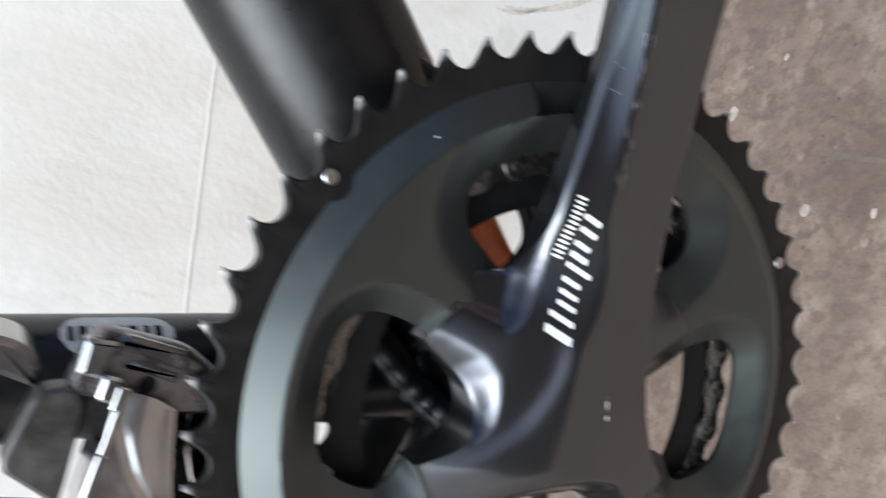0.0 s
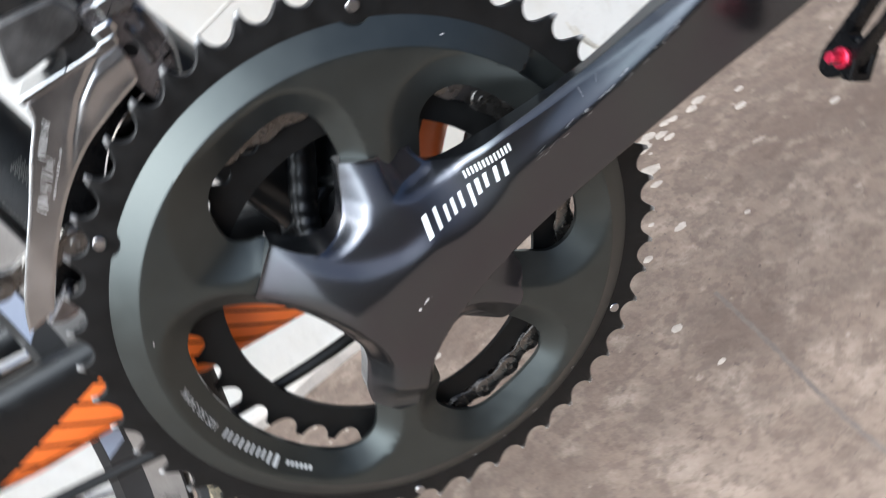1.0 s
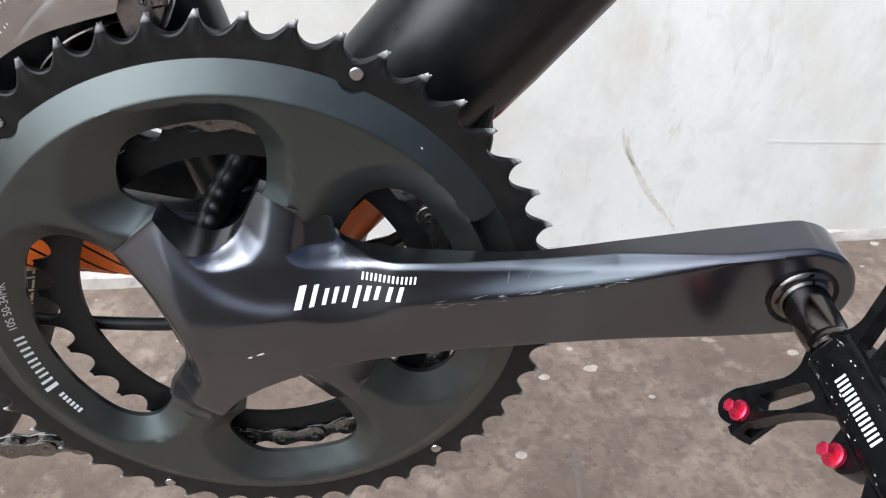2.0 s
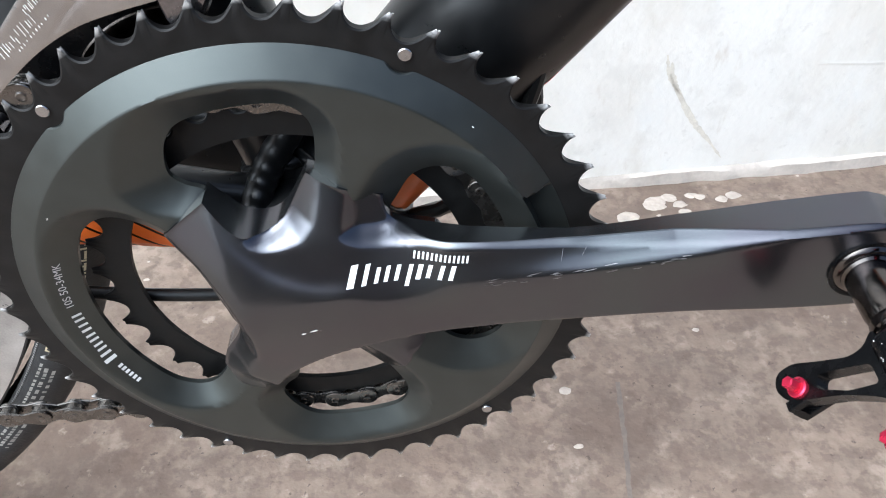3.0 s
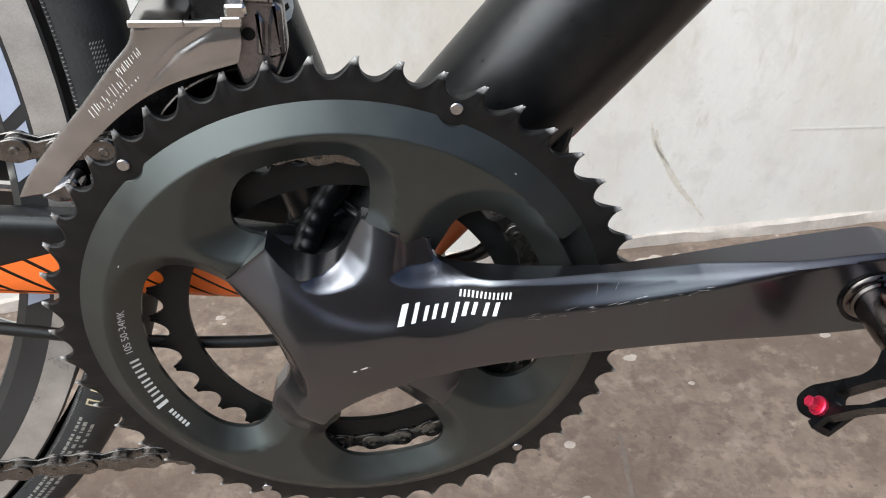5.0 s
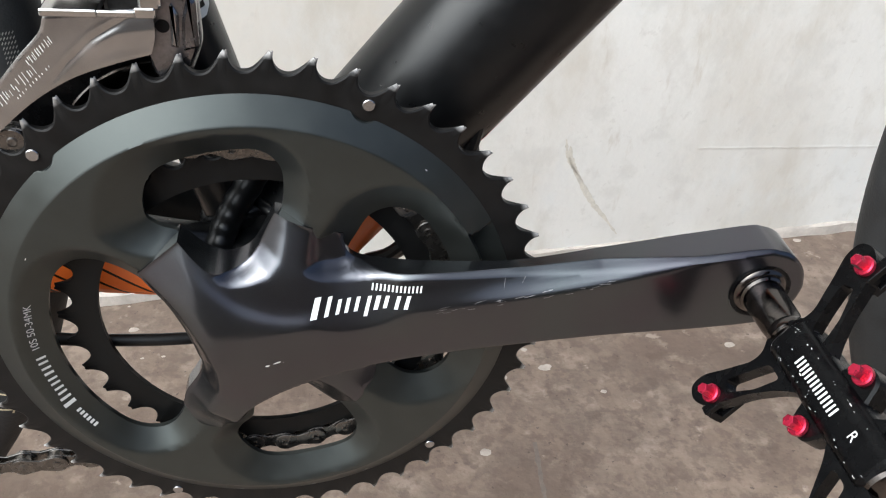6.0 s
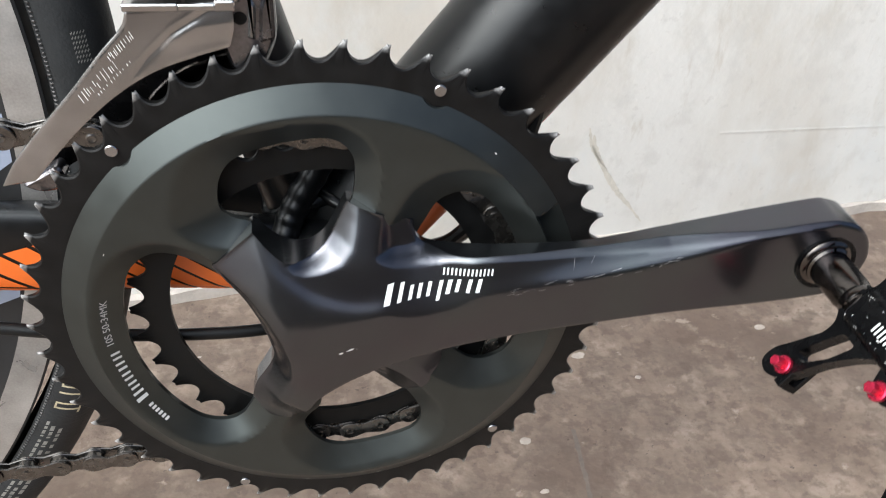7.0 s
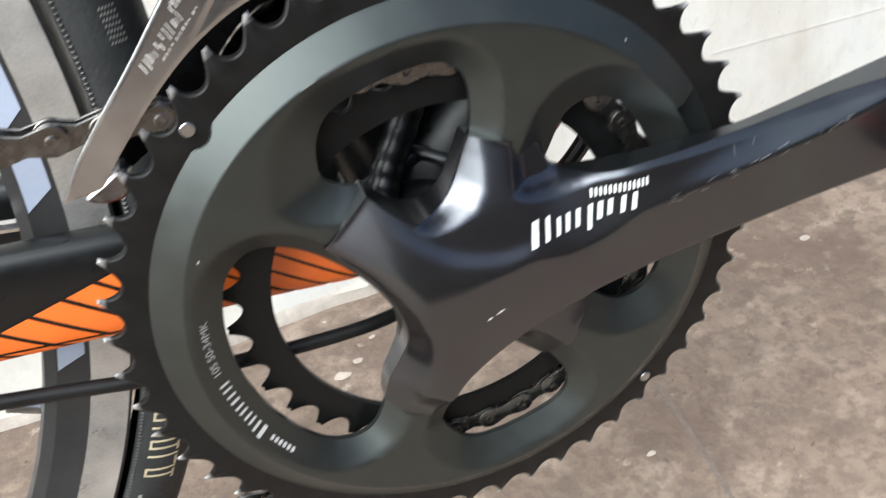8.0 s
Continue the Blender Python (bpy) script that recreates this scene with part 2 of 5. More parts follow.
def loft(loops, close=True, caps=True):
    """Points and faces of a skin over loops of equal count, each a list of 3D points."""
    n, verts, faces = len(loops[0]), [], []
    for lp in loops:
        verts += [tuple(v) for v in lp]
    for i in range(len(loops) - 1):
        for j in range(n if close else n - 1):
            k = (j + 1) % n
            faces.append((i * n + j, i * n + k, (i + 1) * n + k, (i + 1) * n + j))
    if caps:
        faces.append(tuple(range(n))[::-1])
        faces.append(tuple(range((len(loops) - 1) * n, len(loops) * n)))
    return verts, faces


def slab(outline, steps):
    """A plate from an outline and steps of (inset, height)."""
    o = ccw(outline)
    return loft([[(x, y, h) for x, y in (inset(o, d) if d else o)] for d, h in steps])


def turned(profile, count=48, caps=False, arc=2 * math.pi):
    """A body of revolution about the third axis from (radius, height) pairs."""
    loops = [[(r * math.cos(arc * j / count), r * math.sin(arc * j / count), h) for j in range(count)] for r, h in profile]
    return loft(loops, caps=caps)


def joined(*pieces):
    verts, faces = [], []
    for v, f in pieces:
        k = len(verts)
        verts += list(v)
        faces += [tuple(i + k for i in q) for q in f]
    return verts, faces


def moved(piece, m):
    return [tuple(m @ Vector(v)) for v in piece[0]], piece[1]


def box(x0, x1, y0, y1, z0, z1, b=0.0):
    o = [(x0, y0), (x1, y0), (x1, y1), (x0, y1)]
    return slab(o, [(0, z0), (0, z1)]) if not b else slab(spline_round(o, b), [(b * 0.6, z0), (0, z0 + b * 0.6), (0, z1 - b * 0.6), (b * 0.6, z1)])


def spline_round(poly, r, seg=4):
    """A polygon with its corners rounded by r."""
    p, out = [Vector((a, b)) for a, b in poly], []
    for i, c in enumerate(p):
        a, b = p[i - 1] - c, p[(i + 1) % len(p)] - c
        k = min(r, a.length * 0.45, b.length * 0.45)
        s, e = c + a.normalized() * k, c + b.normalized() * k
        for t in np.arange(seg + 1) / seg:
            out.append(tuple(s * (1 - t) ** 2 + c * 2 * t * (1 - t) + e * t * t))
    return out


def tube(path, radius, count=16, caps=True):
    """A round tube along points, the radius constant or one per point."""
    p = [Vector(q) for q in path]
    loops, side = [], None
    for i, q in enumerate(p):
        d = (p[min(i + 1, len(p) - 1)] - p[max(i - 1, 0)]).normalized()
        side = (side - d * side.dot(d)).normalized() if side else d.orthogonal().normalized()
        up = d.cross(side)
        r = radius[i] if hasattr(radius, "__len__") else radius
        loops.append([tuple(q + r * (math.cos(a) * side + math.sin(a) * up)) for a in np.linspace(0, 2 * math.pi, count, endpoint=False)])
    return loft(loops, caps=caps)


def smooth_step(a, b, x):
    t = np.clip((x - a) / (b - a), 0, 1)
    return t * t * (3 - 2 * t)


# ---- the place ----
def wall_y(x):
    return 0.3605 + 0.1285 * x


def build_place():
    n = 60
    xs = np.sign(np.linspace(-1, 1, n)) * np.abs(np.linspace(-1, 1, n)) ** 5 * 400
    verts = [(x, y, 0.0) for y in xs for x in xs]
    faces = [(j * n + i, j * n + i + 1, (j + 1) * n + i + 1, (j + 1) * n + i) for j in range(n - 1) for i in range(n - 1)]
    tagged(put(new("ground", make("ground", verts, faces, CONCRETE)), None), "stained brown-grey concrete ground with pale patches", "ground", kind="structure")
    line = spline([(0.174, 0.17), (0.172, 0.14), (0.170, 0.112), (0.167, 0.083), (0.163, 0.04), (0.162, 0.0)], 10, False)
    vs = [(x + e * (0.0016 + 0.0012 * noise.noise((y * 160, e, 2))), y, 0.0004) for x, y in line for e in (-1, 1)]
    tagged(put(new("stain", make("stain", vs, [(2 * i, 2 * i + 1, 2 * i + 3, 2 * i + 2) for i in range(len(line) - 1)], SEAM)), bpy.data.objects["ground"]), "dark dirt-filled hairline in the concrete")
    a = math.atan(0.1285)
    m = Matrix.Translation((0, wall_y(0), 0)) @ Matrix.Rotation(a, 4, "Z")
    wall = put(new("wall_north", make("wall_north", *box(-4, 5, 0.0, 0.2, 0.0, 2.7), WALL)), None, m)
    tagged(wall, "whitewashed concrete wall with faint stains", "wall", kind="structure")
    STAINS = [((0.236, 0.121), (0.239, 0.108), (0.247, 0.092), (0.266, 0.062), (0.283, 0.042), (0.299, 0.022)), ((0.231, 0.128), (0.235, 0.112), (0.242, 0.099), (0.252, 0.086))]
    for wide, pts in zip((0.0034, 0.0022), STAINS):
        line = spline(pts, 8, False)
        vs, fs = [], []
        for i, (x, z) in enumerate(line):
            w = wide * (0.25 + math.sin(math.pi * (i + 1) / (len(line) + 1))) * (0.7 + 0.6 * noise.noise((x * 400, z * 400, 3)))
            vs += [(x / math.cos(a) - w, -0.0003, z), (x / math.cos(a) + w, -0.0003, z)]
        fs = [(2 * i, 2 * i + 1, 2 * i + 3, 2 * i + 2) for i in range(len(line) - 1)]
        tagged(put(new("stain", make("stain", vs, fs, STAIN, m)), wall), "faint yellowish run mark")
    for (x0, z0), (x1, z1) in (((-0.06, 0.279), (0.11, 0.314)), ((0.36, 0.1105), (0.62, 0.0955))):
        n, k = 40, 1 / math.cos(a)
        ridge = [[((x0 + (x1 - x0) * i / n) * k, -0.0002 - 0.00016 * q, z0 + (z1 - z0) * i / n + 0.0006 * noise.noise((i * 0.4, 3, 0)) + 0.0016 * e) for i in range(n + 1)] for q, e in ((0, -1), (1, -0.2), (1, 0.3), (0, 1))]
        part("plaster_ridge", make("plaster_ridge", *loft(ridge, close=False, caps=False), WALL, m), wall, "low ridge left by the trowel")
    # unseen wall, added to block low sky and darken what the crank reflects
    far = put(new("unseen_wall_south", make("unseen_wall_south", *box(-0.75, 2.6, -0.2, 0.0, 0.0, 0.78), UNSEEN_DARK)), None, Matrix.Translation((0, -1.3, 0)))
    tagged(far, "plain grey-brown unseen wall, added to block low sky and darken reflections", "wall", kind="structure")
    lip = [(x, -0.004 - 0.004 * noise.noise((x * 9, 0, 0)) - 0.003 * noise.noise((x * 31, 5, 0))) for x in np.linspace(-4, 5, 900)]
    loops = [[(x, y, 0.0) for x, y in lip], [(x, y + 0.001, 0.010 + 0.004 * noise.noise((x * 17, 2, 0))) for x, y in lip], [(x, 0.003, 0.015 + 0.004 * noise.noise((x * 13, 8, 0))) for x, y in lip]]
    tagged(put(new("baseboard", make("baseboard", *loft(loops, close=False, caps=False), SKIRT)), None, m), "crumbling grey mortar edge at the foot of the wall", "plinth", kind="structure")
    # dried mortar dropped along the foot of the wall
    rng = random.Random(8)
    spots = [(rng.uniform(-0.5, 1.1), rng.uniform(-0.075, -0.006), 0.001 + 0.0045 * rng.random() ** 3) for k in range(60)]
    spots += [(0.235 + 0.012 * k + rng.uniform(-0.006, 0.006), -0.03 + rng.uniform(-0.012, 0.012), rng.uniform(0.003, 0.007)) for k in range(5)]
    back = m.inverted()
    for x, y, r in ((0.199, 0.247, 0.0062), (0.176, 0.278, 0.0052), (0.186, 0.268, 0.0032), (0.162, 0.237, 0.0052), (0.137, 0.163, 0.0048), (-0.025, 0.273, 0.0068), (0.364, 0.267, 0.0055), (0.24, 0.218, 0.003), (0.14, 0.118, 0.0034), (0.238, 0.36, 0.011), (0.262, 0.352, 0.006), (0.212, 0.345, 0.011), (0.223, 0.327, 0.012), (0.217, 0.307, 0.006)):
        at = back @ Vector((x, y, 0))
        spots.append((at.x, at.y, 0.65 * r))
    lumps = []
    for x, y, r in spots:
        ring_at = lambda q, h: [(x + r * q * (1 + 0.45 * noise.noise((x * 90 + math.cos(t), y * 90 + math.sin(t), q))) * math.cos(t) * 1.4, y + r * q * (1 + 0.45 * noise.noise((x * 70, y * 90 + math.cos(t), math.sin(t)))) * math.sin(t), h * r) for t in np.linspace(0, 2 * math.pi, 12, endpoint=False)]
        lumps.append(loft([ring_at(1.0, -0.02), ring_at(0.85, 0.07), ring_at(0.4, 0.11)]))
    tagged(put(new("mortar_crumbs", make("mortar_crumbs", *joined(*lumps), MORTAR)), None, m), "pale dried mortar crumbs along the foot of the wall", "debris", kind="stuff")


build_place()

# ---- the bicycle ----
bicycle = thing("bicycle", "black road bicycle with orange details standing beside a white wall", "bicycle", (0, 0.047, 0))


def tooth_ring(teeth, tip, root, inner, thick, lean, phase, tip_w=0.24, nick=()):
    """A toothed ring: gullets round, teeth hooked and thinned towards the tip."""
    per = 20
    outer, rad = [], []
    for k in range(teeth):
        for j in range(per):
            s = j / per - 0.5
            q = abs(s) * 2
            rise = 0.55 * (1 - (1 - (q / (1 - tip_w)) ** 2) ** 0.5) + 0.45 * (q / (1 - tip_w)) ** 2.4 if q < 1 - tip_w else 1.0
            short = 0.45 if k in nick else 1.0
            r = root + (tip - root) * rise * short
            r -= 0.35 * (q > 0.97)
            ang = phase + (k + s + lean * rise * rise * (1 if s > 0 else 1)) * 2 * math.pi / teeth
            outer.append((r * math.cos(ang), r * math.sin(ang)))
            rad.append(r)
    base = root - 1.6
    loops = []
    half = thick / 2
    thin = [half - (half - 0.45) * smooth_step(root - 0.5, tip, r) for r in rad]
    ang = [phase + (k + j / per - 0.5) * 2 * math.pi / teeth for k in range(teeth) for j in range(per)]
    flat = [(base * math.cos(a), base * math.sin(a)) for a in ang]
    hole = [(inner * math.cos(a), inner * math.sin(a)) for a in ang]
    loops.append([(x, y, -half) for x, y in hole])
    loops.append([(x, y, -half) for x, y in flat])
    rim_in = inset(ccw(outer), 0.55)
    loops.append([(x, y, -t) for (x, y), t in zip(rim_in, thin)])
    loops.append([(x, y, 0.35 - t) for (x, y), t in zip(outer, thin)])
    loops.append([(x, y, t - 0.35) for (x, y), t in zip(outer, thin)])
    loops.append([(x, y, t) for (x, y), t in zip(rim_in, thin)])
    loops.append([(x, y, half) for x, y in flat])
    loops.append([(x, y, half) for x, y in hole])
    loops.append(loops[0])
    return loft(loops, caps=False)


PHASE = radians(124.83)
ring = part("outer_chainring", make("outer_chainring", *moved(tooth_ring(50, 104.0, 97.6, 80.0, 3.0, -0.12, PHASE + math.pi / 50, 0.13), Matrix.Translation((0, 0, -0.4))), RING, ARM, 30), bicycle, "dark toothed outer chainring with worn teeth")
part("inner_chainring", make("inner_chainring", *moved(tooth_ring(34, 71.0, 65.3, 56.5, 2.0, 0.0, radians(-91.7)), Matrix.Translation((0, 0, -7))), INNER, ARM, 30), bicycle, "black small inner chainring")

# openings of the plate, above the arm; those below mirror them
HOLE_TOP = [(22.5, 58), (21.3, 65), (16, 69.6), (5, 71.2), (-7, 70.9), (-15.5, 68.6), (-21, 62.5), (-23.6, 53.5), (-20.6, 48.6), (-15.4, 45), (-12.4, 38), (-7.5, 31), (2, 29), (11, 33), (18.5, 45)]
HOLE_ARM = [(36, 24), (41, 31.5), (47, 37.8), (55, 39), (62.5, 34.6), (67.6, 24.5), (70.6, 12), (69, 4), (58, 2), (45, 6), (37, 14)]
HOLE_TAIL = [(-71.2, 0), (-69.8, 14), (-66, 26.5), (-60, 36.8), (-52, 41.3), (-44, 39.5), (-35.5, 32), (-28, 20), (-23.6, 9), (-22, 0), (-24, -9.5), (-29, -17.5), (-36, -30), (-44, -39.5), (-52, -41.3), (-60, -36.8), (-66, -26.5), (-69.8, -14)]
PINS = [(94.6, 55.2), (94.6, 120.4), (93.6, -58.1), (95.6, -125.4)]


def plate_edge(a, r0):
    """The plate's rim, with a scallop round each pin."""
    r = r0
    for pr, pa in PINS[:2]:
        d = (a - radians(pa) + math.pi) % (2 * math.pi) - math.pi
        x = pr * math.sin(d)
        if abs(d) < 0.2 and abs(x) < 5.6:
            r = min(r, pr * math.cos(d) - math.sqrt(5.6 ** 2 - x * x))
    return r


def mirror(h):
    return [(x, -y) for x, y in h][::-1]


HOLES = [ccw(spline(h, 7)) for h in (HOLE_TOP, HOLE_ARM, HOLE_TAIL, mirror(HOLE_TOP), mirror(HOLE_ARM))]


def blurred(a, sigma):
    """A raster smoothed by a bell of that many cells."""
    n = int(3 * sigma) + 1
    k = np.exp(-0.5 * (np.arange(-n, n + 1) / sigma) ** 2)
    k /= k.sum()
    for axis in (0, 1):
        p = np.pad(a, [(n, n) if q == axis else (0, 0) for q in (0, 1)], mode="edge")
        a = sum(w * np.take(p, range(i, i + a.shape[axis]), axis) for i, w in enumerate(k))
    return a


class Field:
    """A height over a rectangle, kept on a fine raster, smoothed and read between its cells."""

    def __init__(self, fn, lo, hi, step, sigma):
        self.lo, self.step = np.array(lo, float), step
        u, v = np.meshgrid(np.arange(lo[0], hi[0] + step, step), np.arange(lo[1], hi[1] + step, step))
        self.a = blurred(fn(u, v), sigma / step)

    def __call__(self, u, v):
        x, y = (np.asarray(u, float) - self.lo[0]) / self.step, (np.asarray(v, float) - self.lo[1]) / self.step
        i, j = np.clip(x.astype(int), 0, self.a.shape[1] - 2), np.clip(y.astype(int), 0, self.a.shape[0] - 2)
        p, q = np.clip(x - i, 0, 1), np.clip(y - j, 0, 1)
        a = self.a
        return (a[j, i] * (1 - p) + a[j, i + 1] * p) * (1 - q) + (a[j + 1, i] * (1 - p) + a[j + 1, i + 1] * p) * q


def line_distance(u, v, line, closed=True):
    """Distance to a line and the place along it, counted in its points."""
    best, place = np.full(np.shape(u), 1e9), np.zeros(np.shape(u))
    ends = np.roll(line, -1, 0) if closed else line[1:]
    for k, ((ax, ay), (bx, by)) in enumerate(zip(line, ends)):
        ex, ey = bx - ax, by - ay
        t = np.clip(((u - ax) * ex + (v - ay) * ey) / (ex * ex + ey * ey + 1e-12), 0, 1)
        d = np.hypot(u - ax - t * ex, v - ay - t * ey)
        near = d < best
        best, place = np.where(near, d, best), np.where(near, k + t, place)
    return best, place


def within(u, v, loop):
    c = np.zeros(np.shape(u), bool)
    for (ax, ay), (bx, by) in zip(loop, np.roll(loop, -1, 0)):
        c ^= ((ay > v) != (by > v)) & (u < (bx - ax) * (v - ay) / (by - ay + 1e-15) + ax)
    return c


# width of the slope round each opening, by the direction seen from its middle
SLOPES = [
    ((-180, 15.5), (-170, 13), (-160, 11), (-150, 9), (-120, 8), (-60, 7), (0, 8.0), (40, 8.5), (90, 9.5), (130, 12), (180, 15.5)),
    ((-180, 12), (-90, 6), (0, 10), (60, 12), (100, 13), (140, 13), (180, 12)),
    ((-180, 10.8), (-110, 9.0), (-60, 8), (0, 6), (40, 6), (56, 6), (75, 8), (110, 9.0), (180, 10.8)),
    ((-180, 9), (-130, 11), (-90, 9.5), (-40, 8.5), (0, 9.0), (60, 7), (120, 8), (180, 9)),
    ((-180, 11), (-140, 12), (-100, 11), (-60, 11), (0, 10), (90, 6), (180, 11)),
]


def plate_surface(u, v):
    """The plate's face: nearly flat, sloping down round each opening."""
    out = 6.4 + 0 * u
    for h, slope in zip(HOLES, SLOPES):
        d, place = line_distance(u, v, h)
        d = np.where(within(u, v, h), -d, d)
        cx, cy = h.mean(0)
        k = np.array(slope)
        wide = np.interp(np.degrees(np.arctan2(v - cy, u - cx)), k[:, 0], k[:, 1])
        out = np.minimum(out, 0.3 + 6.1 * d / wide)
    return np.clip(out, -2, 6.4)


plate_height = Field(plate_surface, (-84, -84), (84, 84), 0.5, 0.6)


def build_plate():
    from mathutils.geometry import delaunay_2d_cdt
    n = 540
    A = np.linspace(0, 2 * math.pi, n, endpoint=False)
    cone = lambda r: 1.4 + 5.0 * (90.4 - r) / 8.4
    edge = [plate_edge(a, 91.0) for a in A]
    rim = [[(e * math.cos(a), e * math.sin(a), 0.7) for a, e in zip(A, edge)]]
    for q in (0.0, 0.04, 0.3, 0.6, 0.9, 0.97):
        rim.append([(r * math.cos(a), r * math.sin(a), cone(r) - (0.35 if q == 0 else 0)) for a, r in ((a, e + (82.0 - e) * q) for a, e in zip(A, edge))])
    arm_side = lambda x, y: x > 0 and -23.0 < y < 25.5
    rim = [[(x, y, min(h, 1.3) if arm_side(x, y) else h) for x, y, h in lp] for lp in rim]
    ends = [(82.0 * math.cos(a), 82.0 * math.sin(a)) for a in A]
    rim.append([(x, y, min(float(plate_height(x, y)), 6.3)) for x, y in ends])
    pieces = [loft(rim, caps=False)]
    flat2d, edges = [], []

    def ring_of(pts):
        k = len(flat2d)
        flat2d.extend(Vector((float(p[0]), float(p[1]))) for p in pts)
        edges.extend((k + i, k + (i + 1) % len(pts)) for i in range(len(pts)))

    ring_of(ends)
    for h in HOLES:
        low = plate_height(h[:, 0], h[:, 1])
        pieces.append(loft([[(x, y, z - q) for (x, y), z in zip(h, low)] for q in (0.0, 0.5)] + [[(x, y, -1.6) for x, y in h]], caps=False))
        ring_of(h)
    ring_of([(14 * math.cos(a), 14 * math.sin(a)) for a in A[::20]])
    u, v = np.meshgrid(np.arange(-81, 81, 1.3), np.arange(-81, 81, 1.3))
    ok = (np.hypot(u, v) < 81.3) & (np.hypot(u, v) > 15)
    for h in HOLES:
        ok &= ~within(u, v, h) & (line_distance(u, v, h)[0] > 0.5)
    flat2d.extend(Vector((float(x), float(y))) for x, y in zip(u[ok], v[ok]))
    v2, e2, f2, ov, oe, of = delaunay_2d_cdt(flat2d, edges, [], 0, 1e-6)
    p = np.array([(q.x, q.y) for q in v2])
    mid = np.array([p[list(f)].mean(0) for f in f2])
    ok = (np.hypot(*mid.T) < 82.0) & (np.hypot(*mid.T) > 14)
    for h in HOLES:
        ok &= ~within(mid[:, 0], mid[:, 1], h)
    high = np.minimum(plate_height(p[:, 0], p[:, 1]), 6.3)
    pieces.append(([(x, y, z) for (x, y), z in zip(p, high)], [tuple(f) for f, k in zip(f2, ok) if k]))
    return joined(*pieces)


plate = part("ring_plate", make("ring_plate", *build_plate(), PLATE, ARM, 24), ring, "satin grey-green cover plate with five openings")

PIN = make("rivet", *turned([(0.01, 1.55), (1.75, 1.55), (2.0, 1.3), (2.0, -1.3), (0.01, -1.3)], 20), SILVER, Matrix.Scale(0.001, 4))
for r, a in PINS:
    m = ARM @ Matrix.Scale(1000, 4)
    part("rivet", PIN, ring, "silver shift pin", m @ Matrix.Translation((0.001 * r * math.cos(radians(a)), 0.001 * r * math.sin(radians(a)), 0.0002)))

# ---- crank arm ----
U = [-45, 0, 20, 40, 60, 90, 120, 150, 172, 190]
V_TOP = [40, 40, 33, 25.5, 21.6, 16.9, 14.5, 13.4, 12.9, 12.9]
W_TOP = [8, 8, 11, 15.5, 17.8, 17.8, 20.2, 24.5, 26, 26]
V_CREASE = [22, 16, 11.5, 9.6, 8.9, 8.1, 8.9, 12.0, 12.6, 12.6]
W_CREASE = [12, 20, 21.7, 21.8, 22, 23, 24.5, 26.3, 27.5, 27.5]
V_LOW = [-36, -25, -18.5, -16.8, -16, -15.5, -16.5, -18.3, -19.5, -19.5]
W_LOW = [9, 15, 16, 16.5, 17.5, 20.5, 23, 26, 27.2, 27.2]
W_BACK = [-3, -3, -3, 3, 9, 12, 11, 11, 12, 12]


# how far the lower face falls with the distance below the crest
LOWFALL = spline([(0, 0), (10, 1.1), (20, 3.0), (33, 6.0), (48, 8.8), (62, 10.6), (90, 13)], 6, False)


# a band on the upper face that runs down the rear lobe and bends into the arm
BAND = spline([(-30, 62), (-18, 43.4), (-10.6, 32), (-6, 26), (-1, 21), (6.5, 16.6), (14.4, 14), (30, 13), (60, 13)], 6, False)


def low(a, b, r):
    """The lower of two surfaces, with the edge between them rounded."""
    return 0.5 * (a + b - np.sqrt((a - b) ** 2 + r * r))


def arm_height(u, v):
    """The outer face of the crank: two slopes that meet in a crest along the arm and over the hub."""
    at = lambda t: np.interp(u, *spline(list(zip(U, t)), 8, False).T)
    vt, wt, vc, wc, vl, wl = (at(t) for t in (V_TOP, W_TOP, V_CREASE, W_CREASE, V_LOW, W_LOW))
    soft = np.interp(u, [40, 95], [2.5, 0.3])
    off = np.sqrt((v - vc) ** 2 + soft) - np.sqrt(soft)
    upper = wc + (wt - wc) * (1 - (1 - np.clip(off / (vt - vc), 0, 1)) ** 1.6)
    lower = wc + (wl - wc) * np.clip(off / (vc - vl), 0, 1.1)
    ridge = np.where(v > vc, upper, lower)
    # over the hub the upper slope runs on, a little steeper along a band that follows the notch
    line = np.interp(u, BAND[:, 0], BAND[:, 1])
    lean = np.interp(u, BAND[:, 0], np.gradient(BAND[:, 1], BAND[:, 0]))
    above = 21.7 - 0.35 * (v - 9.5) - 0.95 * np.tanh((v - line) / np.hypot(1, lean) / 2.8)
    # with a narrow lip at the crest, a steeper end on the lobe in front of the notch
    above = above - 0.32 * smooth_step(-12, 2, u) * np.tanh((v - 11.2) / 0.8)
    above = above - 0.05 * smooth_step(2, 12, u) * (v - 28 + np.sqrt((v - 28) ** 2 + 4))
    # and turns to the rear along the lobe's outer half
    past = np.interp(v, [0, 10.6, 20.6, 33, 41], [-10, -12.5, -15.2, -19, -22]) - u
    above = above - 0.23 * (past + np.sqrt(past * past + 1.5))
    below = 21.6 + 0.1 * (v - 9.5) * (v > 9.5) - np.interp(9.5 - v, LOWFALL[:, 0], LOWFALL[:, 1])
    hub = low(above, below, 1.3)
    t = smooth_step(18, 50, u)
    return hub * (1 - t) + ridge * t


